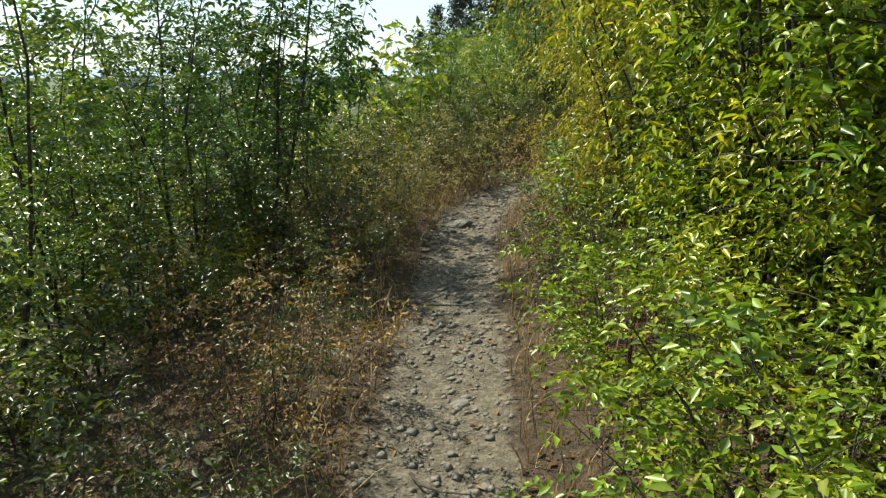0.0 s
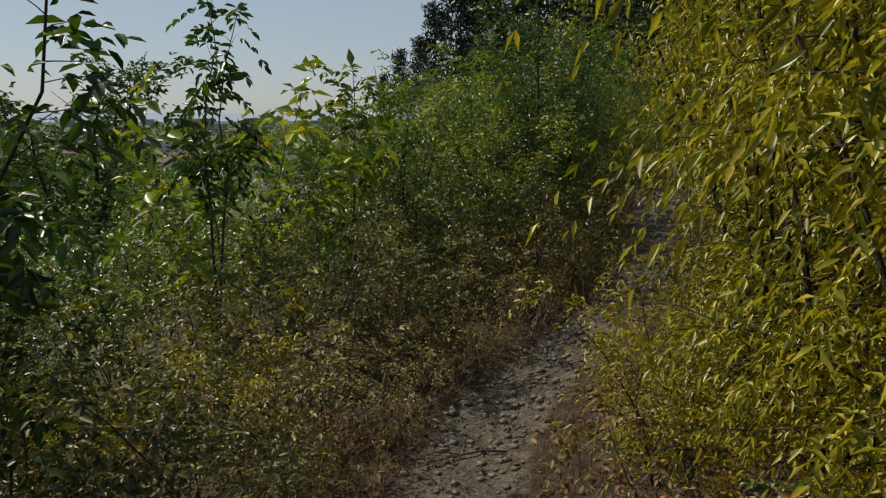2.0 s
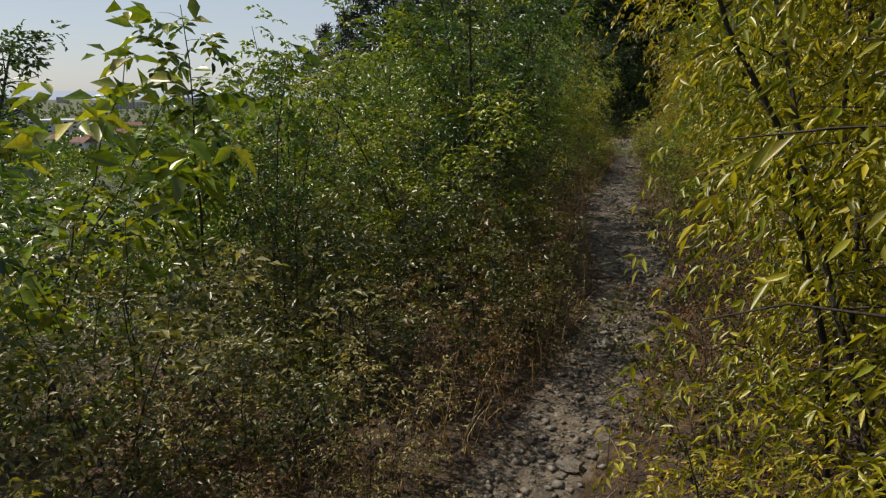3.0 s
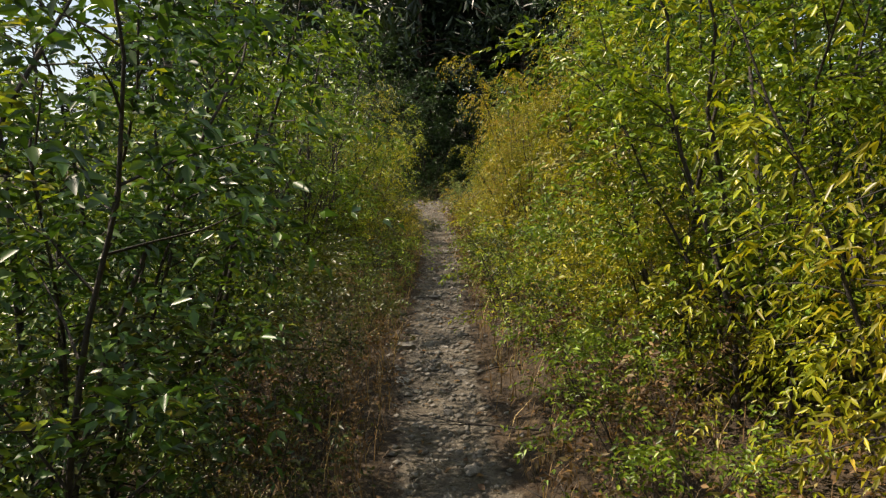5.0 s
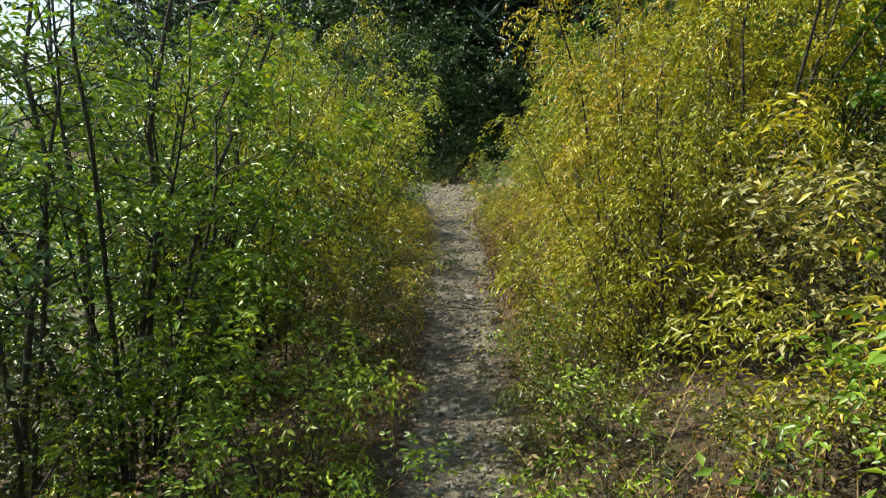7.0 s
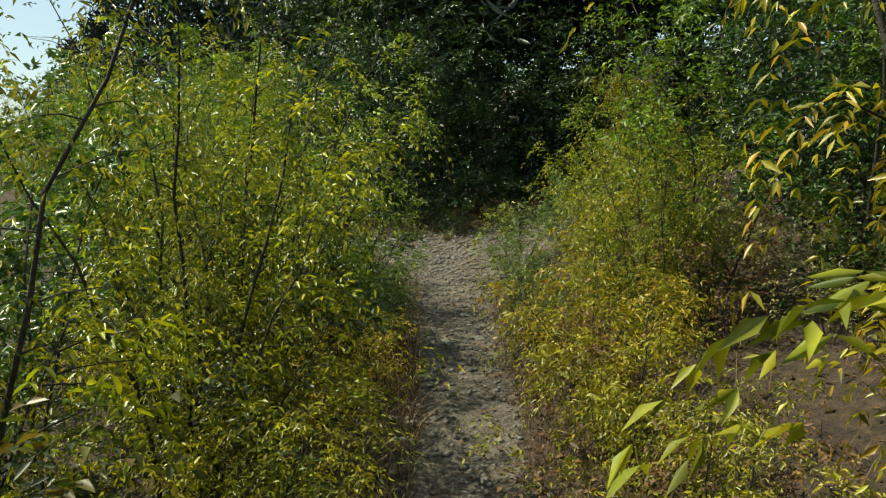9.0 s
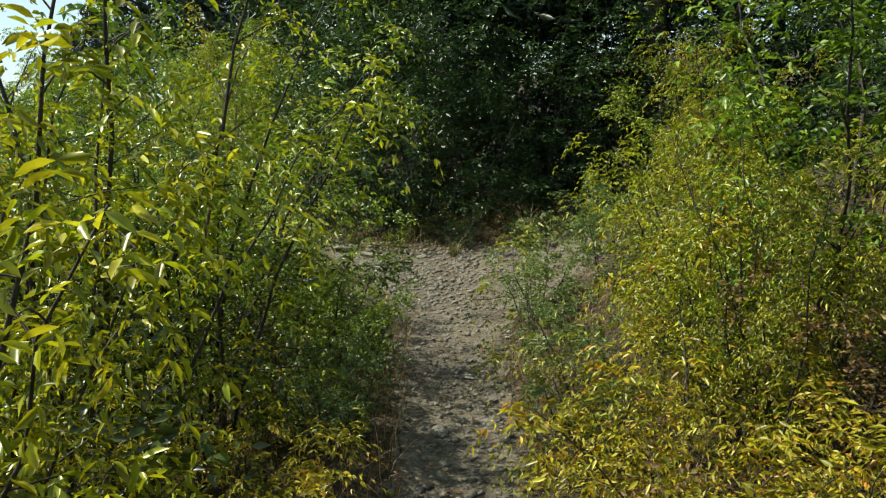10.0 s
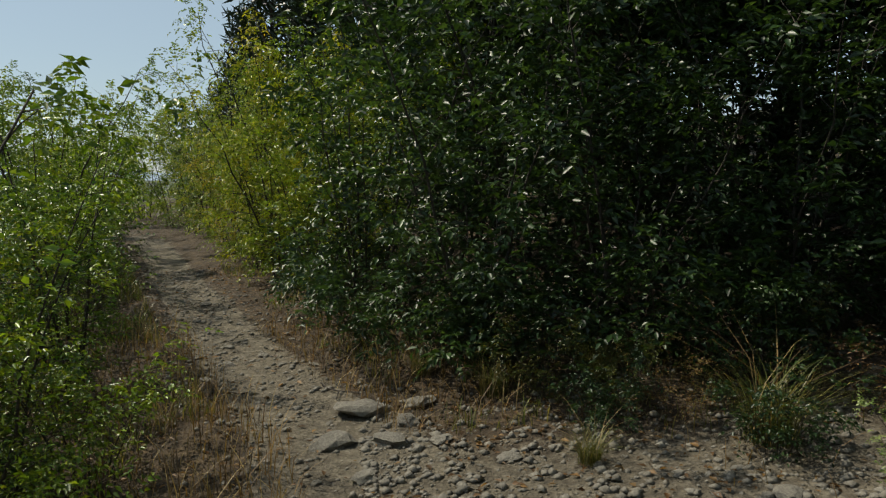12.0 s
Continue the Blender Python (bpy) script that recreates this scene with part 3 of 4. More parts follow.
# single saplings above the low growth
for x, y, k, s in [(-1.0, 6.6, "ash", 0.9), (-1.1, 9.2, "ash", 0.88), (0.15, 10.6, "green", 0.62), (-0.3, 11.0, "ash", 0.8), (-1.25, 6.9, "ash", 0.95), (-1.3, 5.9, "green", 0.92), (-1.8, 5.5, "green", 0.95), (-1.7, 6.4, "green", 0.9), (-1.9, 8.0, "green", 0.5), (-2.2, 9.2, "brush", 0.9),
                   (3.3, 17.55, "stems", 1.0), (2.5, 16.3, "stems", 0.95), (3.7, 18.6, "stems", 0.85), (5.35, 22.7, "stems", 0.9), (2.9, 16.9, "stems", 0.9),
                   (-10.6, 28, "tree", 1.0), (-15, 21, "tree", 1.1), (-19, 34, "tree", 0.9)]:
    plant(k, x, y, s)

# low growth at the trail's edges
for y in np.arange(-1.5, 24.5, 0.46):
    for side in (-1, 1):
        yellowish = 5.5 < y < 11.5 or y > 17
        if side > 0:
            kind = ("yellowlow" if yellowish else "limelow") if rng.uniform() < 0.72 else ("brush" if rng.uniform() < 0.5 else "dry")
        else:
            kind = "dry" if rng.uniform() < 0.4 else "brush"
            if 6 < y < 11:
                kind = ("pale", "dry", "pale", "brush")[int(rng.integers(4))]
            if 12 < y < 18 and rng.uniform() < 0.4:
                kind = "limelow"
            if 18 < y < 22.6 and rng.uniform() < 0.65:
                kind = "yellowlow"
        s = rng.uniform(0.55, 0.9) if kind in ("dry", "limelow", "yellowlow") else rng.uniform(0.42, 0.65)
        if side > 0 and y < 3.5:
            kind, s = "limelow", rng.uniform(0.8, 1.0)
        if side > 0 and 3.6 < y < 5.2:
            kind, s = "brush", 0.5
        if side > 0 and 8.6 < y < 11.2:
            kind, s = ("dry", s) if rng.uniform() < 0.35 else ("brush", s * 0.8)
        if y > 22.0:
            kind, s = "grey", s * 0.9
        off = rng.uniform(0.68, 0.86) if kind in ("limelow", "yellowlow") else rng.uniform(0.6, 0.85)
        off -= 0.1 if 9 < y < 20 or side < 0 and 6 < y < 11 else 0.0
        off -= 0.08 if side > 0 and 11 < y < 22 else 0.0
        off -= 0.12 if 19 < y < 22.5 else 0.0
        off += 0.18 if side > 0 and y < 3.5 else 0.0
        off += 0.16 if y > 17 and kind == "yellowlow" else 0.0
        off += 0.14 if 10.8 < y < 14.6 else 0.0
        off += 0.15 if side < 0 and 10.8 < y < 12.8 else 0.0
        off += 0.16 if side > 0 and 5.4 < y < 9.2 else 0.0
        plant(kind, *along(y + rng.uniform(-0.2, 0.2), side * off), s)
for y in np.arange(-1.5, 24, 0.9):
    plant("pale" if 6 < y < 11 and rng.uniform() < 0.6 else "brush", *along(y + rng.uniform(-0.3, 0.3), -rng.uniform(1.2, 1.9)), rng.uniform(0.75, 1.05))
    if y > 8:
        plant("brush" if rng.uniform() < 0.5 else "dry", *along(y + rng.uniform(-0.3, 0.3), rng.uniform(1.5, 2.6)), rng.uniform(0.7, 1.15))
    if y > 13:
        plant("brush", *along(y + rng.uniform(-0.3, 0.3), -rng.uniform(2.2, 3.6)), rng.uniform(0.75, 1.05))
for x, y, k, s in [(1.0, 5.6, "grey", 0.9), (6.8, 24.7, "limelow", 0.65), (6.65, 23.8, "lime", 0.48), (6.45, 24.3, "lime", 0.55), (6.1, 24.9, "lime", 0.7), (5.7, 25.0, "lime", 0.8), (6.15, 26.3, "lime", 0.6), (5.9, 27.0, "green", 0.75), (5.5, 26.2, "lime", 0.85), (5.65, 28.6, "lime", 0.78), (5.2, 27.6, "green", 0.85), (6.25, 27.2, "limelow", 0.8), (6.4, 25.8, "limelow", 0.85), (5.85, 22.8, "lime", 0.78), (5.95, 24.1, "lime", 0.62), (5.45, 25.2, "lime", 0.7), (6.45, 25.1, "limelow", 0.8), (5.8, 23.3, "lime", 0.9), (5.2, 24.2, "lime", 0.7), (6.75, 23.4, "limelow", 0.7),
                   (8.75, 23.7, "grey", 0.8), (9.2, 24.5, "grey", 0.7), (9.3, 23.3, "yellow", 0.62), (8.3, 21.9, "yellowlow", 1.1), (8.7, 22.6, "yellowlow", 1.1),
                   (9.7, 24.2, "lime", 0.8), (8.6, 21.6, "lime", 1.0), (10.6, 25.0, "brush", 0.8), (10.9, 25.9, "grey", 0.6), (9.7, 25.2, "grey", 0.6), (9.4, 25.6, "grey", 0.45),
                   (5.4, 25.6, "limelow", 1.0), (4.9, 26.4, "lime", 0.7), (5.9, 26.6, "limelow", 0.9), (5.5, 27.3, "brush", 0.9), (5.25, 28.5, "lime", 0.62), (5.6, 28.0, "limelow", 0.7), (4.8, 29.4, "green", 0.8), (4.9, 30.3, "lime", 0.9),
                   (4.4, 31.0, "lime", 1.0), (4.1, 32.2, "lime", 1.0), (3.9, 33.2, "green", 0.9), (3.8, 30.0, "limeback", 0.9), (3.2, 32.5, "limeback", 1.0), (3.8, 27.8, "limeback", 0.7), (4.7, 32.0, "brush", 0.8), (5.05, 30.6, "brush", 0.65),
                   (9.5, 26.6, "darklow", 0.4), (10.3, 26.2, "darklow", 0.45), (10.9, 26.6, "darklow", 0.55), (8.9, 27.2, "darklow", 0.4), (9.9, 27.35, "darklow", 0.6), (11.5, 26.2, "darklow", 0.6), (9.0, 27.4, "brush", 0.35), (10.3, 26.8, "dry", 0.6), (9.3, 27.2, "dry", 0.5), (8.6, 27.6, "brush", 0.4), (11.3, 27.0, "brush", 0.6), (10.2, 27.7, "brush", 0.5)]:
    plant(k, x, y, s)
for y in np.arange(5.4, 11.6, 0.5):
    for d in (1.0, 1.7):
        plant(("brush", "dry", "pale", "brush", "yellowlow")[int(rng.integers(5))], *along(y + rng.uniform(-0.25, 0.25), -d + rng.uniform(-0.25, 0.25)), rng.uniform(0.55, 0.85))
for y in np.arange(6.2, 13.0, 0.85):
    for d in (2.4, 3.5):
        plant(("brush", "pale", "limelow")[int(rng.integers(3))], *along(y + rng.uniform(-0.3, 0.3), -d + rng.uniform(-0.3, 0.3)), rng.uniform(0.75, 1.0))
for y in np.arange(7, 27, 1.7):
    for d in np.arange(4.2, 9.5, 1.7):
        plant("far" if rng.uniform() < 0.6 else "fary", *along(y + rng.uniform(-0.5, 0.5), -d + rng.uniform(-0.5, 0.5)), rng.uniform(0.42, 0.58))

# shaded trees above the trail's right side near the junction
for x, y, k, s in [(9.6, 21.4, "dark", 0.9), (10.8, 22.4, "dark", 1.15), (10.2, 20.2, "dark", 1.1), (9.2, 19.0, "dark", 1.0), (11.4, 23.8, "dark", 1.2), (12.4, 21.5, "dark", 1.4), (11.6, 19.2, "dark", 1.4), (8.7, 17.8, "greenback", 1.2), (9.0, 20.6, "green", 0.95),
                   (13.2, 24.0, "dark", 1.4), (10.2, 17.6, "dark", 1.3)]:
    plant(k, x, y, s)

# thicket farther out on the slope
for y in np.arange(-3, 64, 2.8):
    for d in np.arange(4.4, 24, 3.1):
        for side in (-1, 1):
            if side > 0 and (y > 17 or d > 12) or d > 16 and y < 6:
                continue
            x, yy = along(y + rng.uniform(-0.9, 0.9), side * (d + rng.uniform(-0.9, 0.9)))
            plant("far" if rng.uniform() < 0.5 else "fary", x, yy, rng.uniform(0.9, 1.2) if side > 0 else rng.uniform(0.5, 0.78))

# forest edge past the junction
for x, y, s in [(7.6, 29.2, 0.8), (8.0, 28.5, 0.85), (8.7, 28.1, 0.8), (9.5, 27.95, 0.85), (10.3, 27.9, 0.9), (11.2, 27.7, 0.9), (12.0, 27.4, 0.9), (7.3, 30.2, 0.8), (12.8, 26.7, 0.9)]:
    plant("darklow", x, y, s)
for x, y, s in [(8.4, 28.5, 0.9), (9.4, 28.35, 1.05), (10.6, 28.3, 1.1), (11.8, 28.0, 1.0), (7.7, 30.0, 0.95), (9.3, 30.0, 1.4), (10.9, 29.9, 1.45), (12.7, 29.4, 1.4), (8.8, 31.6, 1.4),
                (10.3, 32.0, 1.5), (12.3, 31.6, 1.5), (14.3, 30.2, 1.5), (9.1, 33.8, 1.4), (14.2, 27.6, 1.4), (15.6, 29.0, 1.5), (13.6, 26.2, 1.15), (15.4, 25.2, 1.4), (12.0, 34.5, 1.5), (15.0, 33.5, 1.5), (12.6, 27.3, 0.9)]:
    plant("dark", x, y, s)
for x, y, k, s in [(7.2, 31.3, "lime", 0.95), (6.8, 32.4, "lime", 1.1), (6.5, 33.6, "gold", 1.1), (6.2, 34.8, "lime", 1.2), (7.6, 32.4, "lime", 1.25), (7.3, 34.2, "gold", 1.3), (7.9, 33.8, "lime", 1.4), (6.6, 36.4, "lime", 1.4)]:
    plant(k, x, y, s)
for y, d, k, s in [(33.2, 1.15, "lime", 0.75), (34.4, 1.2, "yellow", 0.8), (35.6, 1.2, "lime", 0.9), (37, 1.3, "lime", 1.0), (38.5, 1.3, "lime", 1.0), (36.4, 2.5, "yellow", 1.1), (40, 1.4, "green", 1.0), (42, 1.6, "lime", 1.1),
                   (43.4, 0.4, "lime", 1.1), (45, 1.5, "lime", 1.2), (46, 3, "lime", 1.2)]:
    plant(k, *along(y, d), s)
for y in np.arange(38, 66, 3.2):
    for d in np.arange(4.0, 20, 3.2):
        x, yy = along(y + rng.uniform(-1, 1), d + rng.uniform(-1, 1))
        plant("fary" if rng.uniform() < 0.7 else "far", x, yy, rng.uniform(0.9, 1.3))

# ---- pines ----
FAR_PINE = pine(203, 12.0, 0.2, 1700, 0.75)
PINES = [pine(201, 13.0, 0.30, 3000, 0.58), pine(202, 11.0, 0.26, 3000, 0.58)]
for i, ob in enumerate(PINES + [FAR_PINE]):
    tagged(ob, "tall dark green pine with a bare lower trunk", "pine tree", "pines of the forest")
    x, y = ((12.0, 34.0), (9.6, 36.0), (8.5, 61.0))[i]
    ob.matrix_basis = pose(x, y, float(height(x, y)) - 0.05, 0, 0, 40 * i)
for x, y, s in [(14.5, 31.5, 1), (11.2, 32.6, 1), (13.5, 37, 1), (16.5, 34.5, 1), (12.5, 40, 1), (9.3, 41, 0.9), (16, 42, 1), (18.5, 38, 1), (19, 31.5, 1), (21, 35, 1.1), (17.5, 28.0, 1), (21.5, 29.5, 1), (25, 33, 1),
                (12, 46, 1), (16, 48, 1), (20, 45, 1), (24, 40, 1.1), (17.0, 25.0, 1), (20.5, 24.5, 1), (12.9, 29.0, 0.95), (16.0, 31.0, 1.0), (10.0, 30.9, 0.85), (14.6, 34.6, 1.1), (10.6, 38.2, 1),
                (-2.1, 74, 0.42), (-0.4, 70, 0.5), (1.3, 66, 0.62), (2.4, 62, 0.7), (4.0, 58, 0.85), (6.5, 55, 0.95), (9.5, 53, 1.05), (13, 55, 1.1), (6, 66, 1.0), (10, 66, 1.1), (17, 54, 1.1), (22, 52, 1.1), (24, 24, 1), (28, 28, 1)]:
    ob = copy_thing(FAR_PINE if y > 50 else PINES[int(rng.integers(2))], pose(x, y, float(height(x, y)) - 0.05, rng.uniform(-2, 2), rng.uniform(-2, 2), rng.uniform(0, 360)))
    ob.scale = [s * rng.uniform(0.92, 1.08)] * 3

# long-bladed tussocks at the junction
for i, (x, y, s) in enumerate([(9.55, 26.75, 0.95), (10.6, 26.4, 0.8), (8.4, 27.8, 0.6), (9.1, 27.9, 0.7), (8.65, 26.75, 0.42), (8.0, 28.2, 0.5)]):
    n = 260
    a, r = rng.uniform(0, 2 * np.pi, n), 0.13 * np.sqrt(rng.uniform(0, 1, n))
    L = rng.uniform(0.3, 0.62, n)
    L[:14] = rng.uniform(0.8, 1.25, 14)
    tuft = new("grass_tussock")
    lean, thin = np.where(np.arange(n) < 14, rng.uniform(0.85, 1.2, n), rng.uniform(0.45, 1.05, n)), rng.uniform(0.003, 0.007, n)
    for label, name, q, mat in (("green blades", "leaf_tuft", slice(14, n), TUSSOCK), ("long pale straw stems", "straw", slice(0, 14), STRAW)):
        v, t = grass_blades(rng, (r * np.cos(a))[q], (r * np.sin(a))[q], np.full(n, -0.01)[q], L[q], lean[q], thin[q])
        part(name, tri_mesh(name, v, t), mat, tuft, label)
    tuft.matrix_basis = pose(x, y, float(height(x, y)))
    tuft.scale = (s, s, s)
    tagged(tuft, "green grass tussock with long arching straw blades", "grass tussock", "tussocks at the junction")

# models that found no place are taken away again
for kind, models in KINDS.items():
    for i, root in enumerate(models):
        if (kind, i) not in FIRST:
            for ob in (*root.children_recursive, root):
                bpy.data.objects.remove(ob)

# ---- grass, litter and stones ----
n = 20000
y = rng.uniform(-1.5, 30, n)
d = rng.choice([-1, 1], n, p=[0.55, 0.45]) * (0.3 + np.abs(rng.normal(0, 0.65, n)))
open_ground = (y > 23.6) & (y < 27.3) & (d > 0) & (d < 1.5)
y, d = y[~open_ground], d[~open_ground]
n = len(y)
x = trail_x(y) + d
v, t = grass_blades(rng, x, y, height(x, y) - 0.01, rng.uniform(0.06, 0.34, n), rng.uniform(0.2, 0.95, n), rng.uniform(0.003, 0.006, n))
dry_grass = part("dry_grass", tri_mesh("dry_grass", v, t), STRAW, None)
tagged(dry_grass, "withered straw-coloured and reddish grass along the trail", "dry grass", kind="stuff")

n = 26000
y = rng.uniform(-2, 34, n)
d = rng.normal(0, 1.4, n)
keep = rng.uniform(0, 1, n) < np.where(np.abs(d) < 0.4, 0.25, 1.0)
x, y = (trail_x(y) + d)[keep], y[keep]
n = len(x)
a = rng.uniform(0, 2 * np.pi, n)
L = rng.uniform(0.018, 0.055, n)
v, t = blades(np.stack([x, y, height(x, y) + 0.012], 1), np.stack([np.cos(a), np.sin(a), rng.uniform(-0.1, 0.35, n)], 1),
              np.array((0, 0, 1.0)) + rng.normal(0, 0.3, (n, 3)), L, L * rng.uniform(0.3, 0.6, n), True)
litter = part("leaf_litter", tri_mesh("leaf_litter", v, t), DRY, None)
tagged(litter, "brown fallen leaves scattered on the ground", "leaf litter", kind="stuff")

# short green grass on the banks of the junction
n = 13000
y = rng.uniform(23.0, 33.5, n)
d = np.where(rng.uniform(0, 1, n) < 0.45, -0.5 - np.abs(rng.normal(0, 0.45, n)), 0.6 + np.abs(rng.normal(0, 1.2, n)))
x = trail_x(y) + d
patchy = (np.sin(3.1 * x + 1.7 * y) + np.sin(2.3 * y - 1.9 * x) > -0.3) & ~((y < 27.2) & (d > 0) & (d < 1.6))
x, y = x[patchy], y[patchy]
n = len(x)
v, t = grass_blades(rng, x, y, height(x, y) - 0.01, rng.uniform(0.05, 0.2, n), rng.uniform(0.2, 0.9, n), rng.uniform(0.004, 0.008, n))
short_grass = part("short_grass", tri_mesh("short_grass", v, t), TUSSOCK, None)
tagged(short_grass, "patchy short green and straw grass on the banks", "grass", kind="stuff")

# gravel: small angular chips
n = 17000
y = rng.uniform(-1.5, 34, n)
half = np.interp(y, [0, 18, 21, 28, 32, 40], [0.3, 0.3, 0.55, 0.7, 0.4, 0.4])
x = trail_x(y) + rng.normal(0, 0.62, n) * half
side = rng.uniform(0, 1, n) < 0.3
y = np.where(side, 26.2 + rng.normal(0, 0.8, n), y)
x = np.where(side, 7.6 + rng.uniform(0, 1, n) ** 1.5 * 4.0, x)
r = 0.006 + np.where(side, 0.032, 0.024) * rng.uniform(0, 1, n) ** 3
octa = np.array([(1, 0, 0), (-1, 0, 0), (0, 1, 0), (0, -1, 0), (0, 0, 0.6), (0, 0, -0.5)], float)
tri = np.array([(0, 2, 4), (2, 1, 4), (1, 3, 4), (3, 0, 4), (2, 0, 5), (1, 2, 5), (3, 1, 5), (0, 3, 5)])
a = rng.uniform(0, 2 * np.pi, n)
o = octa[None] * rng.uniform(0.6, 1.4, (n, 6, 1)) * r[:, None, None]
v = np.stack([o[:, :, 0] * np.cos(a)[:, None] - o[:, :, 1] * np.sin(a)[:, None] + x[:, None], o[:, :, 0] * np.sin(a)[:, None] + o[:, :, 1] * np.cos(a)[:, None] + y[:, None],
              o[:, :, 2] + (height(x, y) + 0.15 * r)[:, None]], 2).reshape(-1, 3)
gravel = part("gravel", tri_mesh("gravel", v, (tri[None] + (np.arange(n) * 6)[:, None, None]).reshape(-1, 3)), STONE, None)
tagged(gravel, "pale grey-beige gravel chips on the trodden path", "gravel", kind="stuff")

# single stones
STONES = [stone_mesh(301 + i, f, 2) for i, f in enumerate((0.35, 0.5, 0.6, 0.3, 0.45))]


def stone(x, y, size, turn, which):
    ob = new("stone", STONES[which])
    ob.matrix_basis = pose(x, y, float(height(x, y)) + 0.1 * size, rng.uniform(-8, 8), rng.uniform(-8, 8), turn)
    ob.scale = (size, size, size)
    return tagged(ob, "flat pale limestone lying on the trail" if which in (0, 3) else "angular grey-beige stone lying on the trail", "stone", "stones on the trail")


for x, y, s in [(6.8, 16.3, 0.1), (7.0, 16.6, 0.07), (7.2, 16.2, 0.12), (6.6, 16.7, 0.06), (7.4, 16.8, 0.09), (7.1, 17.0, 0.08)]:
    stone(x, y, s, rng.uniform(0, 360), int(rng.integers(5)))
for i in range(150):
    yy = rng.uniform(0.5, 34)
    w = float(np.interp(yy, [0, 18, 22, 28, 33], [0.3, 0.3, 0.55, 0.7, 0.35]))
    stone(*along(yy, rng.normal(0, 0.6) * w), 0.022 + 0.05 * rng.uniform() ** 2.5, rng.uniform(0, 360), int(rng.integers(5)))
stone(0.17, 7.0, 0.12, 15, 0)
for x, y, s in [(7.62, 27.7, 0.15), (7.45, 27.25, 0.11), (7.85, 27.5, 0.08), (7.95, 27.75, 0.1), (7.75, 27.2, 0.09), (7.6, 26.8, 0.06), (8.0, 27.15, 0.07), (8.3, 26.9, 0.06), (9.3, 26.2, 0.08), (9.9, 26.1, 0.1), (10.4, 25.9, 0.12), (9.6, 25.7, 0.09), (7.2, 24.9, 0.1)]:
    stone(x, y, s, rng.uniform(0, 360), int(rng.integers(5)))

# fallen twigs
for i in range(26):
    yy = rng.uniform(1, 29)
    x, y = along(yy, rng.choice([-1, 1]) * rng.uniform(0.1, 0.8))
    k = np.linspace(0, 1, 6)
    L = rng.uniform(0.2, 0.7)
    q = np.outer(k, (L, 0, 0)) + rng.normal(0, 0.02, (6, 3)) * (0, 1, 0.4)
    q[:, 2] = np.abs(q[:, 2]) + 0.012
    fork = np.outer(k, (L * 0.4, L * 0.22, 0.03)) + q[2]
    twig = new("fallen_twig", tri_mesh("fallen_twig", *join([tube(q, 0.006 * (1.1 - 0.8 * k), 5), tube(fork, 0.004 * (1.1 - 0.8 * k), 4)])))
    twig.data.materials.append(BARK)
    twig.matrix_basis = pose(x, y, float(height(x, y)), 0, 0, rng.uniform(0, 360))
    tagged(twig, "dry forked twig lying on the ground", "twig", "fallen twigs")

# ---- the valley ----


def box(bm, x0, y0, z0, x1, y1, z1):
    bmesh.ops.create_cube(bm, size=1.0, matrix=Matrix.Translation(((x0 + x1) / 2, (y0 + y1) / 2, (z0 + z1) / 2)) @ Matrix.Diagonal((x1 - x0, y1 - y0, z1 - z0, 1)))


def made(name, bm, material, parent, label=""):
    me = bpy.data.meshes.new(name)
    bm.to_mesh(me)
    bm.free()
    return part(name, me, material, parent, label)


def building(x, y, w, dd, storeys, turn, wall, roof, pitched, name, label, category):
    root = new(name)
    h = storeys * 3.0
    bm = bmesh.new()
    box(bm, -w / 2, -dd / 2, -3, w / 2, dd / 2, h)
    made("wall", bm, wall, root)
    bm = bmesh.new()
    if pitched:
        rise = 0.3 * dd
        vs = [bm.verts.new(c) for c in ((-w / 2 - 0.5, -dd / 2 - 0.5, h), (w / 2 + 0.5, -dd / 2 - 0.5, h), (w / 2 + 0.5, dd / 2 + 0.5, h), (-w / 2 - 0.5, dd / 2 + 0.5, h), (-w / 2 - 0.5, 0, h + rise), (w / 2 + 0.5, 0, h + rise))]
        for f in ((0, 1, 5, 4), (2, 3, 4, 5), (1, 2, 5), (3, 0, 4), (3, 2, 1, 0)):
            bm.faces.new([vs[i] for i in f])
    else:
        box(bm, -w / 2 - 0.4, -dd / 2 - 0.4, h, w / 2 + 0.4, dd / 2 + 0.4, h + 0.8)
    made("roof", bm, roof, root)
    bays = max(2, min(8, int(w / 4)))
    for s in range(min(storeys, 6)):
        for b in range(bays):
            bm = bmesh.new()
            cx = -w / 2 + w * (b + 0.5) / bays
            box(bm, cx - 0.22 * w / bays, -dd / 2 - 0.08, s * 3 * storeys / min(storeys, 6) + 1.0, cx + 0.22 * w / bays, -dd / 2 + 0.1, s * 3 * storeys / min(storeys, 6) + 2.3)
            made("window", bm, GLASS, root)
    root.matrix_basis = pose(x, y, float(height(x, y)), 0, 0, turn)
    return tagged(root, label, category, "town in the valley")


def out_at(bearing, far):
    b = radians(bearing)
    return 0.5 - math.sin(b) * far, 6.5 + math.cos(b) * far


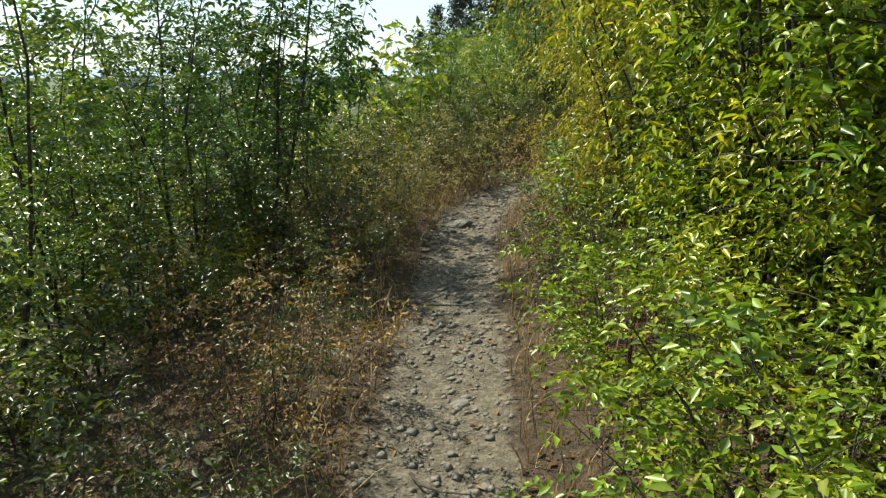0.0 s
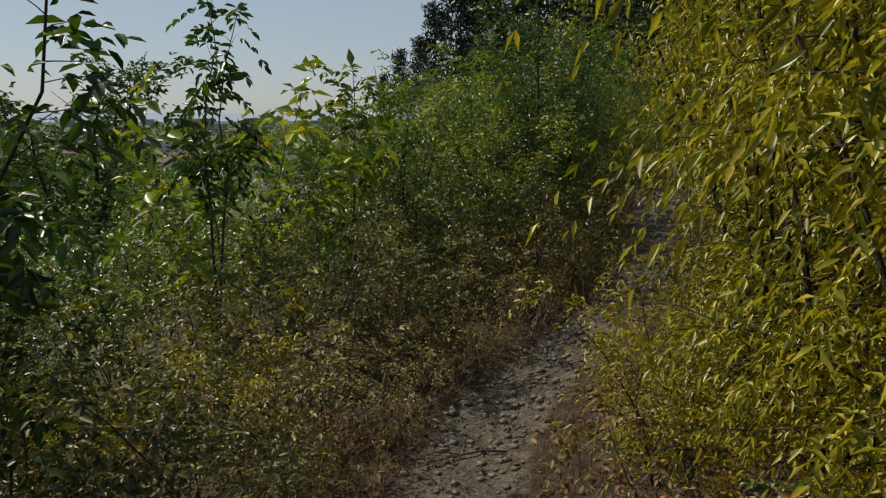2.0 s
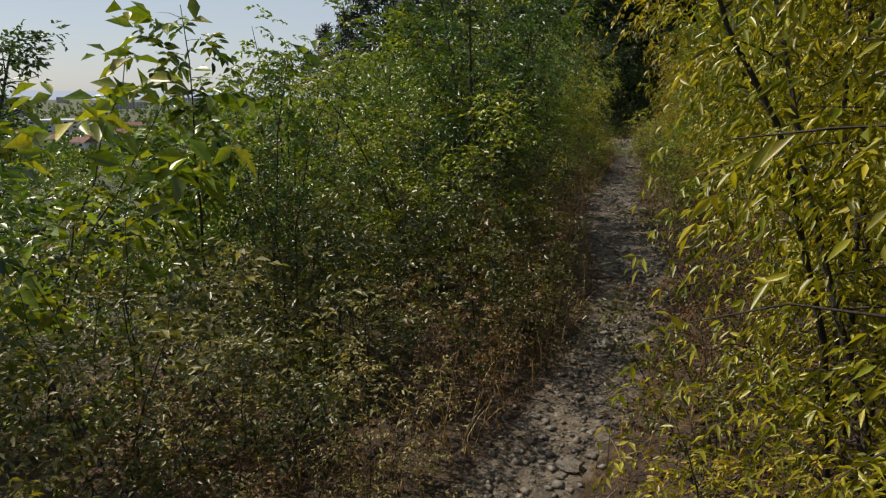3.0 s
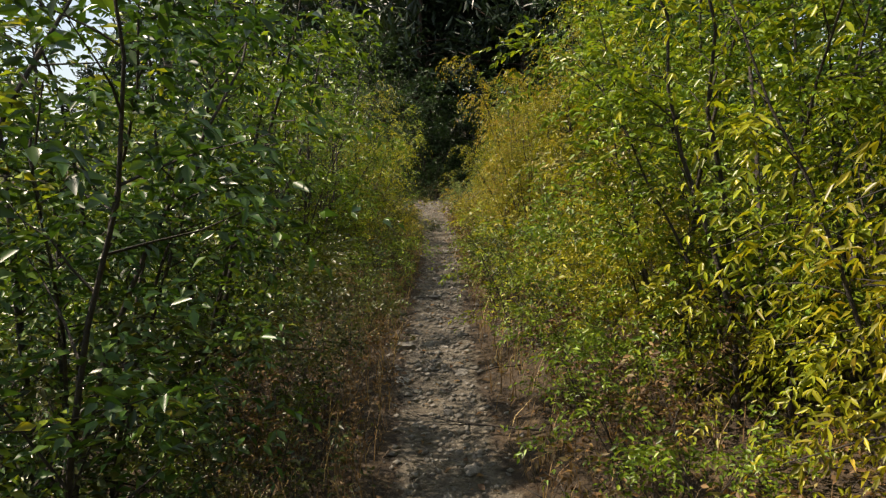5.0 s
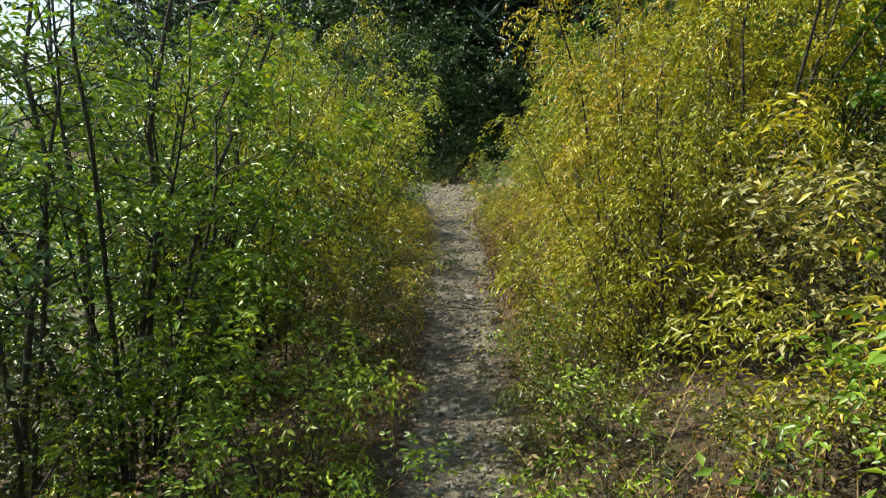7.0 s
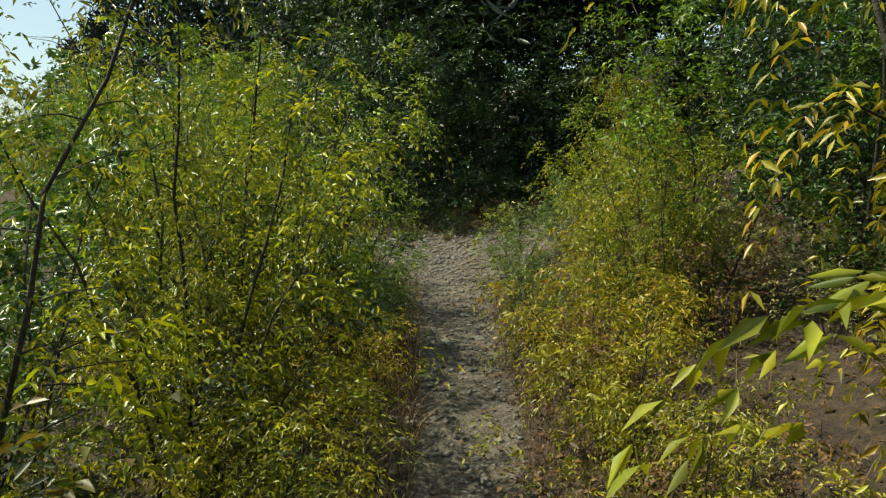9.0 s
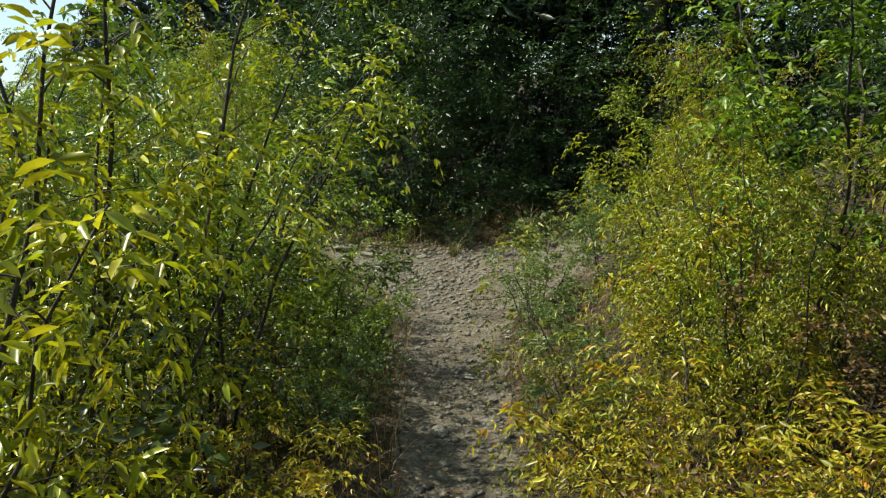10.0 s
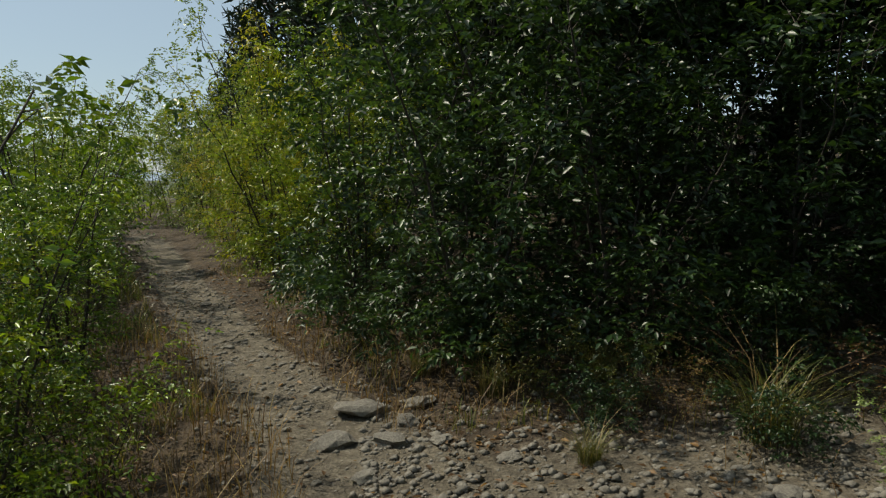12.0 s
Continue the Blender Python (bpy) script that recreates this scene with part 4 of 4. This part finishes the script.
building(*out_at(19.5, 600), 44, 24, 4, 12, PLASTER, ROOF_SHEET, False, "hall", "long pale industrial hall with a light flat roof", "hall")
for i, (b, f, w) in enumerate([(16.0, 520, 12), (14.2, 500, 10), (17.6, 480, 11), (20.6, 470, 13), (12.6, 540, 12), (22.5, 520, 11), (24.5, 560, 14), (18.4, 430, 10), (15.0, 640, 18), (11.0, 600, 12)]):
    building(*out_at(b, f), w, 9, 2, rng.uniform(-30, 30), PLASTER, ROOF_TILE, True, "house", "pale rendered house with a red tiled gable roof", "house")
for i in range(22):
    b, f = rng.uniform(4, 38), rng.uniform(900, 2600)
    building(*out_at(b, f), rng.uniform(25, 60), 16, int(rng.integers(4, 10)), rng.uniform(-40, 40), CONCRETE, CONCRETE, False, "apartment_block", "grey concrete apartment block far off in the haze", "apartment block")

# woods of the valley: many small crowns
n = 1300
b, f = np.radians(rng.uniform(7, 42, n)), 260 * np.exp(rng.uniform(0, 2.2, n))
tx, ty = 0.5 - np.sin(b) * f, 6.5 + np.cos(b) * f
m = 36
base = np.stack([tx, ty, height(tx, ty)], 1)[:, None] + unit(rng.normal(0, 1, (n, m, 3))) * rng.uniform(0.4, 1, (n, m, 1)) * np.array((3.2, 3.2, 3.6)) + (0, 0, 3.4)
L = rng.uniform(1.8, 3.4, n * m)
v, t = blades(base.reshape(-1, 3), rng.normal(0, 1, (n * m, 3)), rng.normal(0, 1, (n * m, 3)), L, L * 0.7, True)
woods = part("woods", tri_mesh("woods", v, t), GREEN, None)
tagged(woods, "distant green woods between the houses of the valley", "woods", kind="stuff")

# low hills added to close the plain; their even glow imitates distance haze
HAZE_GLOW, hz_nt, hz_out = nodes_of("distance_haze_glow")
# blue-grey emission stands in for haze, the hills are no light source
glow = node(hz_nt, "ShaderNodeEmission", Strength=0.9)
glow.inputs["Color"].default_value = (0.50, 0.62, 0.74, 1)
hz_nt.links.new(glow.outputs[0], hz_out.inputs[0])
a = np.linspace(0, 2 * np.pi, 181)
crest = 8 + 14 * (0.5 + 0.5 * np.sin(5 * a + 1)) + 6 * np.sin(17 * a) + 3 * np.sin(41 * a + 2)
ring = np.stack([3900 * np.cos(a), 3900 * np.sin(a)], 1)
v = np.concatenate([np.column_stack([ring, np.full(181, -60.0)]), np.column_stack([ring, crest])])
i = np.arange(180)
hills = part("backdrop", tri_mesh("backdrop", v, np.concatenate([np.stack([i, i + 1, i + 182], 1), np.stack([i, i + 182, i + 181], 1)])), HAZE_GLOW, None)
tagged(hills, "added ring of hills glowing pale blue-grey to imitate haze at the horizon", "hills", kind="structure")
